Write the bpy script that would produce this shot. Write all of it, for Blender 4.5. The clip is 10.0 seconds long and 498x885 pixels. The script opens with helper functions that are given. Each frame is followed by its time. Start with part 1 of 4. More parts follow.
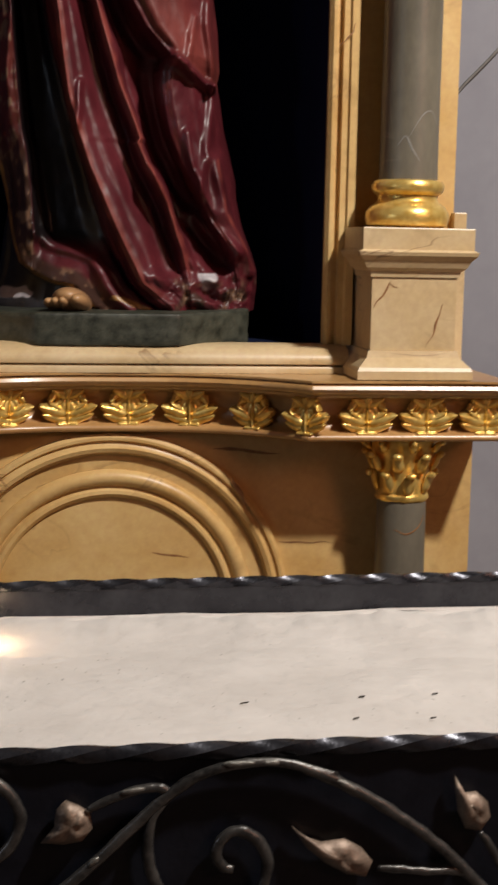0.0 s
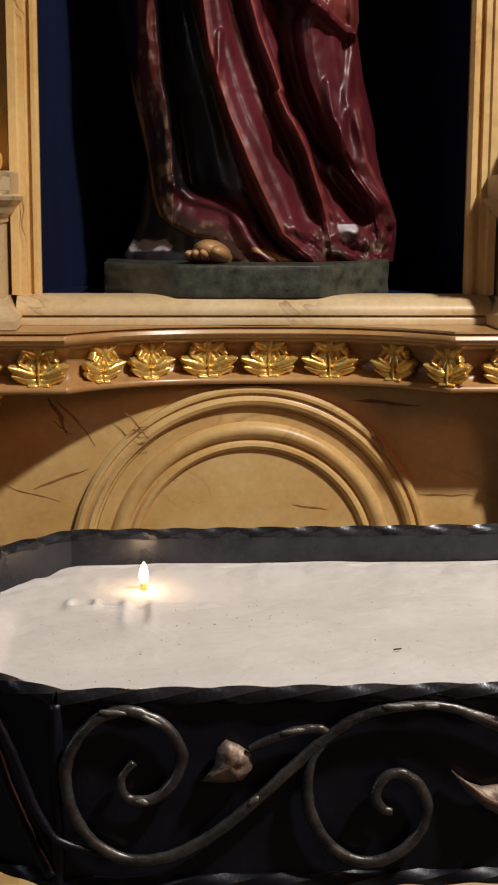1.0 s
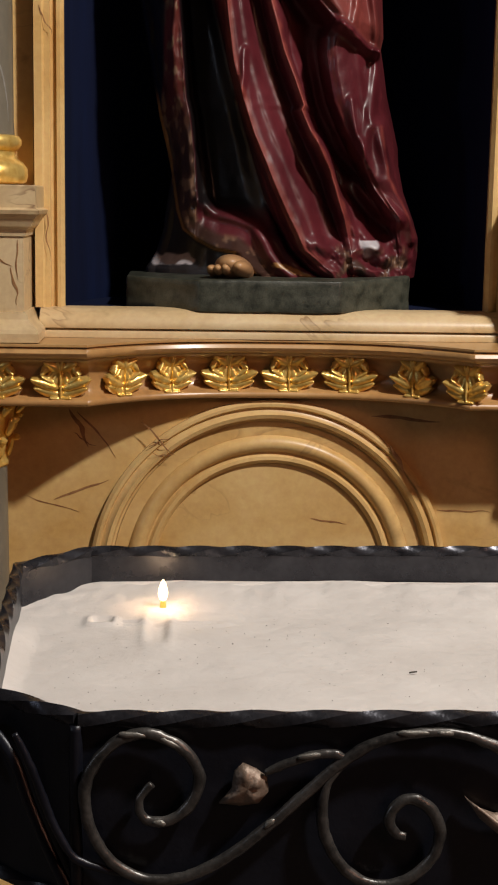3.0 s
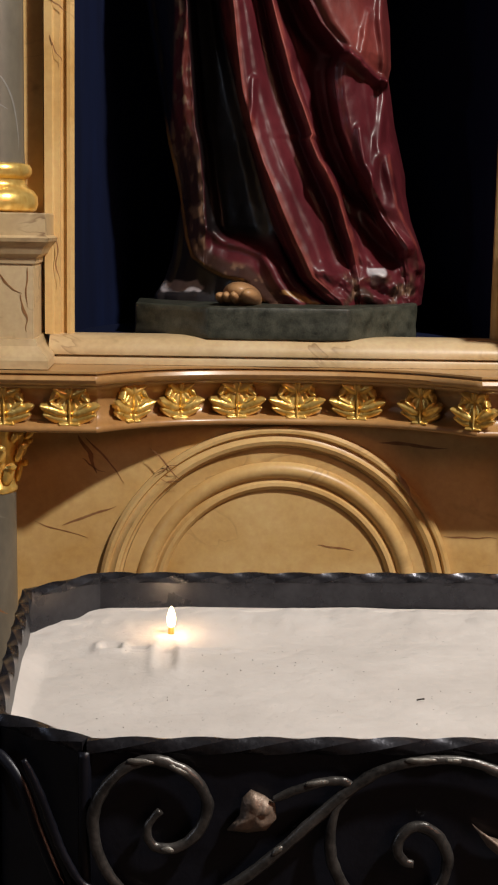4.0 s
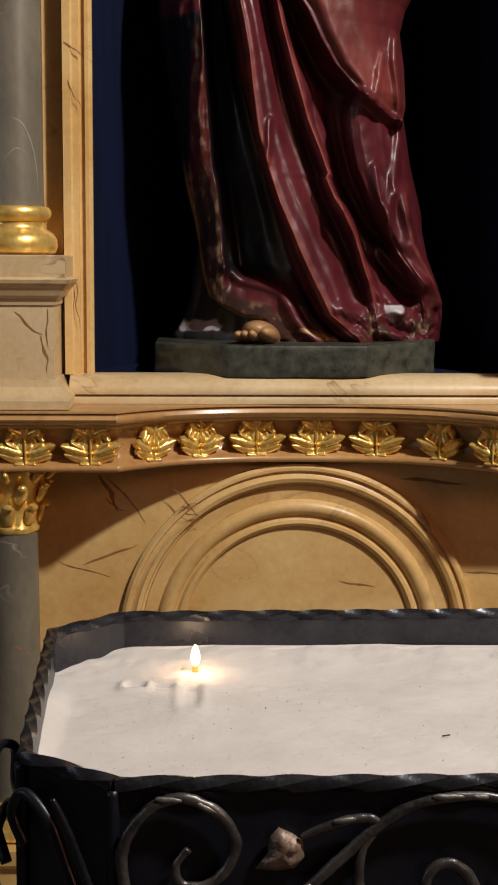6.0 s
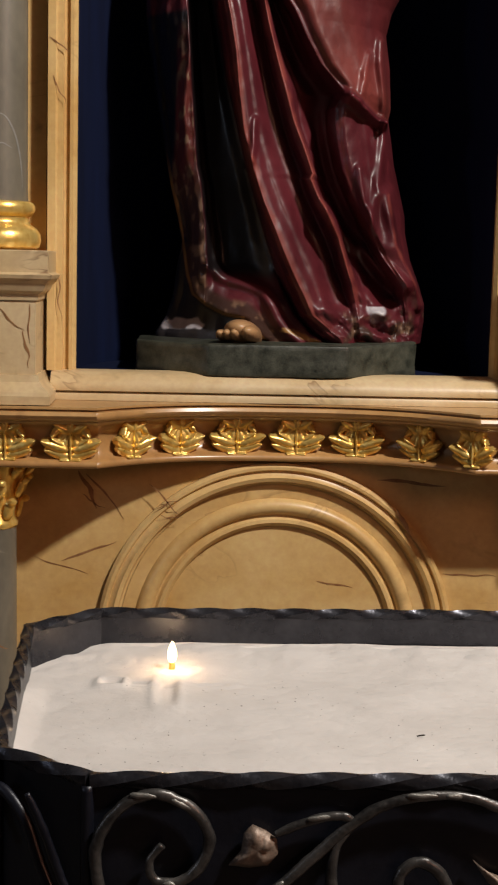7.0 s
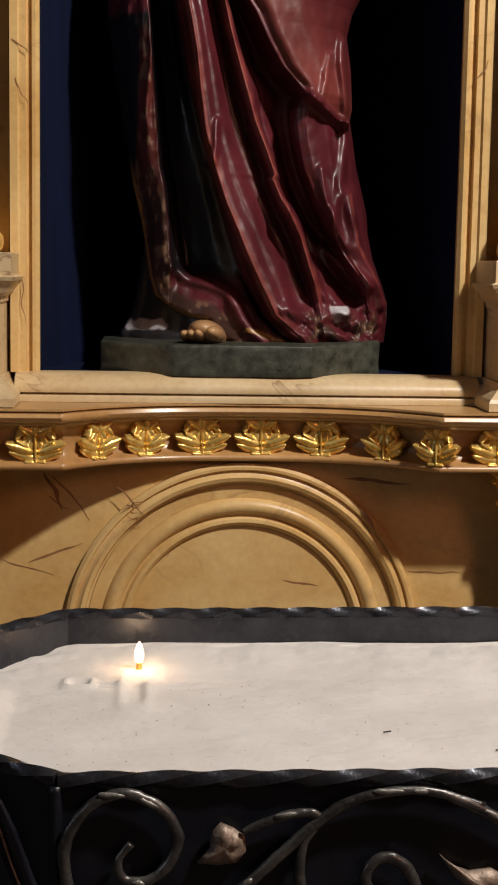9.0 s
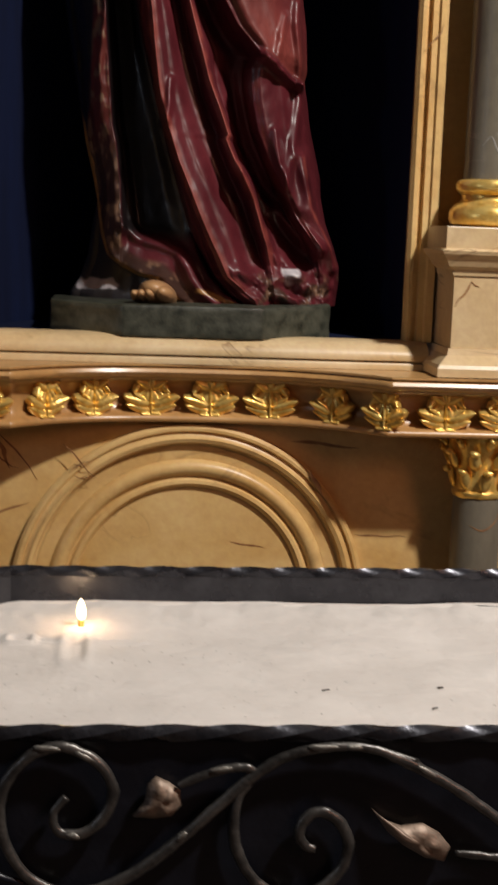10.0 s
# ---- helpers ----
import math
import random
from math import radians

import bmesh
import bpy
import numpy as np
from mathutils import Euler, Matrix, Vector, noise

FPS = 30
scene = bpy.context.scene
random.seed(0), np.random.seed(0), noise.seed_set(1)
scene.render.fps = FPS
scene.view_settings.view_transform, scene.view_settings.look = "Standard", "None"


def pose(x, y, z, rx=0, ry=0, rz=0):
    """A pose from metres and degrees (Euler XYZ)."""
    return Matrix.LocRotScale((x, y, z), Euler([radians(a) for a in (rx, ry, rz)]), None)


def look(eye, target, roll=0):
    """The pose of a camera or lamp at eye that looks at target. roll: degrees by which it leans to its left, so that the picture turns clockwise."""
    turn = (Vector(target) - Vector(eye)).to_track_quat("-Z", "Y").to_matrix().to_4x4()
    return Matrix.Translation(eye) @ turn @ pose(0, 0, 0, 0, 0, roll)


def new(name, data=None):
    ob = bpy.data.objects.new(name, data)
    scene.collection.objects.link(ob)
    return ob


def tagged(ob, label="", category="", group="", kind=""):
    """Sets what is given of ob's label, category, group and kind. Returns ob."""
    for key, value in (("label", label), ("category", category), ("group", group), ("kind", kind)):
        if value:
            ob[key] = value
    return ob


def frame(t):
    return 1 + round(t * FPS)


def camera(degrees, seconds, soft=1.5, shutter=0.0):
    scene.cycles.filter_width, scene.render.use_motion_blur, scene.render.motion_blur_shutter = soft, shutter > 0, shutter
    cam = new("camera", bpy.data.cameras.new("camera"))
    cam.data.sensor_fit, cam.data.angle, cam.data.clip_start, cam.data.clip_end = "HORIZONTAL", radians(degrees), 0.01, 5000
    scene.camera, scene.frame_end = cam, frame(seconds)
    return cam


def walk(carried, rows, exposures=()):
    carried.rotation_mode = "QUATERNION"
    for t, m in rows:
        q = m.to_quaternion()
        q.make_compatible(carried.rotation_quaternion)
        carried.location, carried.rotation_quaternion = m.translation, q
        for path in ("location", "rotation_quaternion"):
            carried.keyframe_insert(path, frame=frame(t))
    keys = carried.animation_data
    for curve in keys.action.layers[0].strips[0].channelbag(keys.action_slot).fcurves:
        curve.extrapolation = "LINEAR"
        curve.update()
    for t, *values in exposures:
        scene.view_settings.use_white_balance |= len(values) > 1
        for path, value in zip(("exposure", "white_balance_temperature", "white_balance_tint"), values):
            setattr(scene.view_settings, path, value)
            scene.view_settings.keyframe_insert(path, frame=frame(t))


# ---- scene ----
cam = camera(20.0, 10.0, soft=2.0, shutter=0.4)
PATH = [
    (0, (-0.1385, -2.4460, 1.4794), (0.1581, -0.4886, 1.1959), 1.13),
    (0.3, (-0.1455, -2.4429, 1.4699), (0.0926, -0.4818, 1.1576), 0.57),
    (0.5, (-0.1502, -2.4408, 1.4636), (0.0407, -0.4763, 1.1408), 0.27),
    (1, (-0.1659, -2.4407, 1.4637), (-0.0441, -0.4737, 1.1230), 0.29),
    (1.5, (-0.1679, -2.4380, 1.4688), (-0.0661, -0.4700, 1.1277), 0.43),
    (2, (-0.1701, -2.4426, 1.4828), (-0.0727, -0.4742, 1.1427), 0.78),
    (2.2, (-0.1700, -2.4451, 1.4840), (-0.0724, -0.4766, 1.1438), 0.77),
    (3.3, (-0.1695, -2.4584, 1.4904), (-0.0729, -0.4895, 1.1524), 1.02),
    (3.5, (-0.1694, -2.4608, 1.4916), (-0.0772, -0.4902, 1.1626), 0.87),
    (4, (-0.1711, -2.4627, 1.4921), (-0.0851, -0.4879, 1.1875), 1.03),
    (4.5, (-0.1714, -2.4637, 1.4928), (-0.0906, -0.4852, 1.2123), 0.60),
    (5, (-0.1734, -2.4673, 1.4949), (-0.0978, -0.4874, 1.2226), 0.46),
    (5.5, (-0.1770, -2.4707, 1.4955), (-0.1070, -0.4893, 1.2321), 0.28),
    (5.7, (-0.1771, -2.4712, 1.4952), (-0.1121, -0.4891, 1.2362), 0.19),
    (6.8, (-0.1776, -2.4740, 1.4934), (-0.1092, -0.4903, 1.2483), 0.89),
    (7, (-0.1777, -2.4746, 1.4931), (-0.0871, -0.4927, 1.2404), 1.34),
    (7.5, (-0.1773, -2.4769, 1.4925), (-0.0600, -0.4959, 1.2434), 1.16),
    (8, (-0.1754, -2.4799, 1.4930), (-0.0419, -0.4999, 1.2443), 1.16),
    (8.5, (-0.1770, -2.4812, 1.4938), (-0.0374, -0.5018, 1.2439), 1.07),
    (9, (-0.1770, -2.4810, 1.4936), (-0.0379, -0.5017, 1.2420), 0.97),
    (9.5, (-0.1799, -2.4820, 1.4949), (-0.0341, -0.5029, 1.2462), 1.04),
    (9.8, (-0.1708, -2.4830, 1.4900), (0.0021, -0.5084, 1.2235), 1.36),
    (10, (-0.1648, -2.4837, 1.4867), (0.0375, -0.5163, 1.1889), 2.14),
]
walk(cam, [(t, look(eye, target, roll)) for t, eye, target, roll in PATH])

# ---------------------------------------------------------------- light
world = bpy.data.worlds.new("church_dark")
scene.world = world
world.use_nodes = True
world.node_tree.nodes["Background"].inputs[0].default_value = (0.5, 0.55, 0.65, 1)
world.node_tree.nodes["Background"].inputs[1].default_value = 0.03
scene.view_settings.exposure = 0.0


def area_lamp(name, eye, target, size, watts, colour):
    data = bpy.data.lights.new(name, "AREA")
    data.shape, data.size, data.energy, data.color = "DISK", size, watts, colour
    ob = new(name, data)
    ob.matrix_world = look(eye, target)
    return ob


area_lamp("spot_lamp", (1.52, -2.12, 3.80), (0.1, -0.1, 1.3), 0.20, 130.0, (1.0, 0.95, 0.88))
# warm fill from out of sight, added to lift and redden the shadows
area_lamp("warm_fill_lamp", (3.0, -4.4, 3.2), (0.0, -0.3, 1.2), 1.4, 32.0, (1.0, 0.45, 0.28))
# unseen cool source added at the left for pale fold highlights and bluish fill
area_lamp("cool_left_light", (-3.3, -2.6, 2.0), (0.1, 0.1, 1.7), 0.5, 6.5, (0.72, 0.82, 1.0))


# ---------------------------------------------------------------- materials
def mat(name, rough=0.5, metal=0.0, coat=0.0):
    m = bpy.data.materials.new(name)
    m.use_nodes = True
    b = m.node_tree.nodes["Principled BSDF"]
    b.inputs["Roughness"].default_value, b.inputs["Metallic"].default_value = rough, metal
    b.inputs["Coat Weight"].default_value = coat
    return m, m.node_tree, b


def node(nt, kind, **values):
    n = nt.nodes.new(kind)
    for key, value in values.items():
        n.inputs[key].default_value = value
    return n


def coords(nt, scale=(1, 1, 1), turn=(0, 0, 0)):
    tc = nt.nodes.new("ShaderNodeTexCoord")
    info = nt.nodes.new("ShaderNodeObjectInfo")
    add = nt.nodes.new("ShaderNodeVectorMath")
    mul = nt.nodes.new("ShaderNodeVectorMath")
    mul.operation = "SCALE"
    mul.inputs["Scale"].default_value = 7.0
    nt.links.new(info.outputs["Random"], mul.inputs[0])
    nt.links.new(tc.outputs["Object"], add.inputs[0])
    nt.links.new(mul.outputs[0], add.inputs[1])
    mp = nt.nodes.new("ShaderNodeMapping")
    mp.inputs["Scale"].default_value = scale
    mp.inputs["Rotation"].default_value = turn
    nt.links.new(add.outputs[0], mp.inputs[0])
    return mp.outputs[0]


def noise_tex(nt, vec, scale, detail=4.0, rough=0.55, distort=0.0):
    n = nt.nodes.new("ShaderNodeTexNoise")
    n.inputs["Scale"].default_value, n.inputs["Detail"].default_value = scale, detail
    n.inputs["Roughness"].default_value, n.inputs["Distortion"].default_value = rough, distort
    nt.links.new(vec, n.inputs["Vector"])
    return n.outputs["Fac"]


def ramp(nt, fac, stops):
    r = nt.nodes.new("ShaderNodeValToRGB")
    els = r.color_ramp.elements
    while len(els) < len(stops):
        els.new(0.5)
    for e, (p, c) in zip(els, stops):
        e.position, e.color = p, (*c, 1)
    nt.links.new(fac, r.inputs[0])
    return r.outputs[0]


def mix(nt, fac, a, b, how="MIX"):
    m = nt.nodes.new("ShaderNodeMix")
    m.data_type, m.blend_type = "RGBA", how
    for value, slot in ((fac, m.inputs[0]), (a, m.inputs[6]), (b, m.inputs[7])):
        if isinstance(value, (int, float)):
            slot.default_value = value
        elif isinstance(value, tuple):
            slot.default_value = (*value, 1)
        else:
            nt.links.new(value, slot)
    return m.outputs[2]


def bump(nt, bsdf, height, strength=0.2, distance=0.002):
    b = nt.nodes.new("ShaderNodeBump")
    b.inputs["Strength"].default_value, b.inputs["Distance"].default_value = strength, distance
    nt.links.new(height, b.inputs["Height"])
    nt.links.new(b.outputs[0], bsdf.inputs["Normal"])


def rough_by(nt, bsdf, fac, low, high):
    m = nt.nodes.new("ShaderNodeMapRange")
    m.inputs["To Min"].default_value, m.inputs["To Max"].default_value = low, high
    nt.links.new(fac, m.inputs["Value"])
    nt.links.new(m.outputs[0], bsdf.inputs["Roughness"])


def painted_marble(name, light, dark, vein, grain=(1, 1, 1), veins=0.8):
    m, nt, b = mat(name, 0.38)
    v = coords(nt, grain)
    big = noise_tex(nt, v, 5.0, 5.0, 0.6, 0.6)
    col = ramp(nt, big, [(0.32, dark), (0.66, light)])
    streak = coords(nt, (1.2, 1.2, 2.6), (0.2, 0.6, 0.3))
    w = noise_tex(nt, streak, 3.2, 3.0, 0.5, 1.6)
    line = ramp(nt, w, [(0.470, (0, 0, 0)), (0.5, (1, 1, 1)), (0.508, (0, 0, 0))])
    gate = ramp(nt, noise_tex(nt, v, 4.3, 2.0), [(0.55, (0, 0, 0)), (0.66, (veins,) * 3)])
    both = mix(nt, 1.0, line, gate, "MULTIPLY")
    col = mix(nt, both, col, vein)
    blot = ramp(nt, noise_tex(nt, v, 9.0, 3.0, 0.6, 1.0), [(0.6, (0, 0, 0)), (0.74, (0.5, 0.5, 0.5))])
    col = mix(nt, blot, col, tuple(0.55 * a + 0.25 * c for a, c in zip(dark, vein)))
    fine = noise_tex(nt, v, 90.0, 3.0)
    col = mix(nt, 0.12, col, ramp(nt, fine, [(0.3, (0.2, 0.12, 0.05)), (0.7, (0.9, 0.8, 0.6))]), "OVERLAY")
    nt.links.new(col, b.inputs["Base Color"])
    rough_by(nt, b, big, 0.28, 0.5)
    bump(nt, b, fine, 0.12, 0.001)
    return m


YELLOW = painted_marble("yellow_painted_marble", (0.70, 0.485, 0.215), (0.57, 0.345, 0.12), (0.13, 0.045, 0.02), veins=0.3)
CREAM = painted_marble("cream_painted_marble", (0.66, 0.51, 0.31), (0.55, 0.395, 0.205), (0.16, 0.07, 0.03), veins=0.7)
BRONZED = painted_marble("ochre_frieze_paint", (0.53, 0.31, 0.12), (0.39, 0.20, 0.07), (0.2, 0.08, 0.03), veins=0.3)
BRONZED.node_tree.nodes["Principled BSDF"].inputs["Coat Weight"].default_value = 0.6
BRONZED.node_tree.nodes["Principled BSDF"].inputs["Coat Roughness"].default_value = 0.26
GREY = painted_marble("grey_painted_marble", (0.19, 0.17, 0.13), (0.11, 0.098, 0.075), (0.36, 0.32, 0.26), (1, 1, 0.5))


def gold_leaf():
    m, nt, b = mat("gold_leaf", 0.25, 0.62)
    v = coords(nt)
    n = noise_tex(nt, v, 60.0, 4.0)
    nt.links.new(ramp(nt, n, [(0.3, (0.78, 0.46, 0.09)), (0.6, (0.98, 0.70, 0.22))]), b.inputs["Base Color"])
    rough_by(nt, b, n, 0.24, 0.36)
    bump(nt, b, noise_tex(nt, v, 220.0, 2.0), 0.12, 0.001)
    return m


def plain(name, dark, light, scale=20.0, rough=(0.4, 0.6), metal=0.0, strength=0.2, coat=0.0, grain=(1, 1, 1), depth=0.001):
    m, nt, b = mat(name, 0.5, metal, coat)
    v = coords(nt, grain)
    n = noise_tex(nt, v, scale, 6.0, 0.6)
    fine = noise_tex(nt, v, scale * 9, 3.0)
    col = ramp(nt, n, [(0.3, dark), (0.7, light)])
    col = mix(nt, 0.25, col, ramp(nt, fine, [(0.3, dark), (0.7, light)]))
    nt.links.new(col, b.inputs["Base Color"])
    rough_by(nt, b, n, *rough)
    bump(nt, b, fine, strength, depth)
    return m


GOLD = gold_leaf()
IRON = plain("black_painted_iron", (0.0035, 0.004, 0.0075), (0.010, 0.011, 0.018), 25.0, (0.3, 0.45), 0.2, 0.3)
STEEL = plain("bare_dark_iron", (0.016, 0.016, 0.02), (0.075, 0.075, 0.088), 30.0, (0.2, 0.36), 0.7, 0.3)
PLATE = plain("dull_tray_steel", (0.026, 0.026, 0.032), (0.075, 0.075, 0.085), 14.0, (0.2, 0.36), 0.7, 0.3)
SCROLL = plain("worn_forged_iron", (0.008, 0.008, 0.009), (0.15, 0.14, 0.13), 30.0, (0.24, 0.42), 0.6, 0.4)
BRIGHT = plain("worn_bright_iron", (0.08, 0.077, 0.07), (0.27, 0.255, 0.225), 90.0, (0.3, 0.5), 0.5, 0.4)
RUST = plain("rusty_leaf_iron", (0.10, 0.07, 0.05), (0.34, 0.25, 0.19), 45.0, (0.4, 0.6), 0.4, 0.4)
BLUE = plain("navy_niche_paint", (0.0006, 0.0026, 0.016), (0.0016, 0.0066, 0.036), 6.0, (0.8, 0.95), grain=(3, 3, 0.35))
VEIN = plain("dark_painted_vein", (0.19, 0.075, 0.03), (0.40, 0.21, 0.085), 60.0, (0.35, 0.5))
BLUE.node_tree.nodes["Principled BSDF"].inputs["Specular IOR Level"].default_value = 0.2
PALE = plain("pale_painted_vein", (0.20, 0.19, 0.17), (0.30, 0.285, 0.255), 60.0, (0.35, 0.5))
GREEN = plain("dark_green_marble", (0.006, 0.008, 0.006), (0.085, 0.088, 0.065), 46.0, (0.3, 0.5), strength=0.3)
PLASTER = plain("white_plaster", (0.26, 0.255, 0.29), (0.34, 0.335, 0.37), 3.0, (0.7, 0.9))
DIM = plain("low_bounce_plaster", (0.06, 0.048, 0.038), (0.10, 0.082, 0.066), 3.0, (0.7, 0.9))
STONE = plain("grey_stone_floor", (0.075, 0.06, 0.05), (0.13, 0.11, 0.092), 5.0, (0.4, 0.6))
WAX = plain("amber_wax", (0.55, 0.30, 0.06), (0.70, 0.42, 0.10), 40.0, (0.35, 0.5))
ASH = plain("grey_ash", (0.10, 0.09, 0.08), (0.26, 0.24, 0.22), 60.0, (0.6, 0.9))
WICK = plain("burnt_twig", (0.01, 0.008, 0.006), (0.06, 0.045, 0.03), 60.0, (0.6, 0.9))


def robe_mat():
    """Carved wood under glossy old oil paint; the colours of the cloths are laid on the mesh, with lamplight on the
    raised folds painted in as lighter colour.
    """
    m, nt, b = mat("statue_oil_paint", 0.3, 0.0, 0.22)
    b.inputs["Specular IOR Level"].default_value = 0.36
    b.inputs["Coat Roughness"].default_value = 0.26
    paint = nt.nodes.new("ShaderNodeAttribute")
    paint.attribute_name = "paint"
    v = coords(nt)
    n = noise_tex(nt, v, 11.0, 6.0, 0.65)
    col = mix(nt, 1.0, paint.outputs["Color"], ramp(nt, n, [(0.3, (0.55, 0.50, 0.55)), (0.72, (1.25, 1.2, 1.2))]), "MULTIPLY")
    # raised edges get a lighter colour that stands in for lamp gloss
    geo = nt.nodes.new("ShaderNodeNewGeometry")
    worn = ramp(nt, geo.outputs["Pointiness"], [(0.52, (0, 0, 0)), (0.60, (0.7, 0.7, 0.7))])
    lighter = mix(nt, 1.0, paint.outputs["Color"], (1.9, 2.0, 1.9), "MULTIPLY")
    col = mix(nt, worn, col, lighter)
    dust = ramp(nt, noise_tex(nt, coords(nt, (1, 1, 0.35)), 60.0, 5.0, 0.7), [(0.58, (0, 0, 0)), (0.80, (0.09, 0.09, 0.09))])
    col = mix(nt, dust, col, (0.16, 0.09, 0.09))
    nt.links.new(col, b.inputs["Base Color"])
    rough_by(nt, b, n, 0.34, 0.58)
    bump(nt, b, noise_tex(nt, v, 55.0, 4.0), 0.35, 0.003)
    return m


ROBE = robe_mat()


def sand_mat():
    m, nt, b = mat("fine_white_sand", 0.9)
    v = coords(nt)
    n = noise_tex(nt, v, 9.0, 6.0, 0.6)
    col = ramp(nt, n, [(0.3, (0.55, 0.51, 0.475)), (0.7, (0.65, 0.61, 0.575))])
    grain = noise_tex(nt, v, 700.0, 2.0)
    speck = ramp(nt, noise_tex(nt, v, 160.0, 2.0), [(0.70, (0, 0, 0)), (0.77, (0.6, 0.6, 0.6))])
    gate = ramp(nt, noise_tex(nt, v, 8.0, 2.0), [(0.5, (0, 0, 0)), (0.6, (1, 1, 1))])
    col = mix(nt, mix(nt, 1.0, speck, gate, "MULTIPLY"), col, (0.22, 0.20, 0.18))
    nt.links.new(col, b.inputs["Base Color"])
    bump(nt, b, noise_tex(nt, v, 240.0, 6.0, 0.7), 0.5, 0.0016)
    return m


SAND = sand_mat()


def flame_mat():
    m = bpy.data.materials.new("flame")
    m.use_nodes = True
    nt = m.node_tree
    nt.nodes.clear()
    e = nt.nodes.new("ShaderNodeEmission")
    e.inputs[0].default_value, e.inputs[1].default_value = (1.0, 0.72, 0.38, 1), 9.0
    o = nt.nodes.new("ShaderNodeOutputMaterial")
    nt.links.new(e.outputs[0], o.inputs[0])
    return m


FLAME = flame_mat()


# ---------------------------------------------------------------- mesh helpers
def mesh_of(bm, name, material, smooth=False):
    me = bpy.data.meshes.new(name)
    bmesh.ops.recalc_face_normals(bm, faces=bm.faces)
    bm.to_mesh(me)
    bm.free()
    for mt in material if isinstance(material, (list, tuple)) else (material,):
        me.materials.append(mt)
    if smooth:
        me.shade_smooth() if smooth is True else me.set_sharp_from_angle(angle=smooth)
        if smooth is not True:
            me.polygons.foreach_set("use_smooth", [True] * len(me.polygons))
    return me


def part(name, bm, material, parent=None, label="", smooth=False, at=None):
    ob = new(name, mesh_of(bm, name, material, smooth))
    if parent:
        ob.parent = parent
    if at is not None:
        ob.matrix_basis = at
    if label:
        ob["label"] = label
    return ob


def thing(name, x, y, z, label, category, group="", kind=""):
    ob = new(name)
    ob.location = (x, y, z)
    ob.empty_display_size = 0.05
    return tagged(ob, label, category, group, kind)


def box(x0, x1, y0, y1, z0, z1, bevel=0.0):
    bm = bmesh.new()
    bmesh.ops.create_cube(bm, size=1.0)
    bmesh.ops.scale(bm, vec=(x1 - x0, y1 - y0, z1 - z0), verts=bm.verts)
    bmesh.ops.translate(bm, vec=((x0 + x1) / 2, (y0 + y1) / 2, (z0 + z1) / 2), verts=bm.verts)
    if bevel:
        bmesh.ops.bevel(bm, geom=list(bm.edges), offset=bevel, segments=2, affect="EDGES", profile=0.5)
    return bm


def lathe(profile, steps=48, turn=math.tau, start=0.0):
    """A turned solid from (radius, height) pairs."""
    bm = bmesh.new()
    full = turn > 6.28
    n = steps if full else steps + 1
    rings = [[bm.verts.new((r * math.cos(start + turn * k / steps), r * math.sin(start + turn * k / steps), z)) for k in range(n)] for r, z in profile]
    for a, b in zip(rings, rings[1:]):
        for k in range(steps):
            j = (k + 1) % n
            bm.faces.new((a[k], a[j], b[j], b[k]))
    if full:
        for ring in (rings[0], rings[-1]):
            bm.faces.new(ring)
    return bm


def square_turned(profile):
    """Square mouldings: (half width, height) pairs stacked into a pillar."""
    bm = bmesh.new()
    rings = [[bm.verts.new((sx * w, sy * w, z)) for sx, sy in ((-1, -1), (1, -1), (1, 1), (-1, 1))] for w, z in profile]
    for a, b in zip(rings, rings[1:]):
        for k in range(4):
            bm.faces.new((a[k], a[(k + 1) % 4], b[(k + 1) % 4], b[k]))
    bm.faces.new(rings[0])
    bm.faces.new(rings[-1])
    return bm


def smooth_path(points, per=10):
    """A rounded path through a few points."""
    p = [Vector(q) for q in points]
    p = [2 * p[0] - p[1]] + p + [2 * p[-1] - p[-2]]
    out = []
    for a, b, c, d in zip(p, p[1:], p[2:], p[3:]):
        for k in range(per):
            t = k / per
            out.append(0.5 * (2 * b + (c - a) * t + (2 * a - 5 * b + 4 * c - d) * t * t + (3 * b - a - 3 * c + d) * t ** 3))
    return out + [p[-2]]


def tube(path, radius, sides=10, squash=1.0, twist=0.0, square=False, bm=None, up=Vector((0, 1, 0))):
    """A bar along a path; radius is a number or a function of 0..1; square bars may twist (turns per metre)."""
    bm = bm or bmesh.new()
    rings, run = [], 0.0
    for k, p in enumerate(path):
        d = (path[min(k + 1, len(path) - 1)] - path[max(k - 1, 0)]).normalized()
        side = d.cross(up)
        side = side.normalized() if side.length > 1e-4 else Vector((1, 0, 0))
        over = side.cross(d).normalized()
        if k:
            run += (p - path[k - 1]).length
        r = radius(k / (len(path) - 1)) if callable(radius) else radius
        ring = []
        for s in range(sides):
            a = math.tau * s / sides
            q = r
            if square:
                q = r * 0.80 / max(abs(math.cos(a)), abs(math.sin(a))) ** 0.62
            a += math.tau * twist * run
            ring.append(bm.verts.new(p + side * (q * math.cos(a)) + over * (q * squash * math.sin(a))))
        rings.append(ring)
    for a, b in zip(rings, rings[1:]):
        for s in range(sides):
            bm.faces.new((a[s], a[(s + 1) % sides], b[(s + 1) % sides], b[s]))
    bm.faces.new(rings[0])
    bm.faces.new(rings[-1])
    return bm


def lump(bm, centre, size, turn=(0, 0, 0), u=10, v=7):
    m = Matrix.LocRotScale(centre, Euler([radians(a) for a in turn]), size)
    bmesh.ops.create_uvsphere(bm, u_segments=u, v_segments=v, radius=1.0, matrix=m)


# ---------------------------------------------------------------- church
X0 = -0.006   # the altar's middle

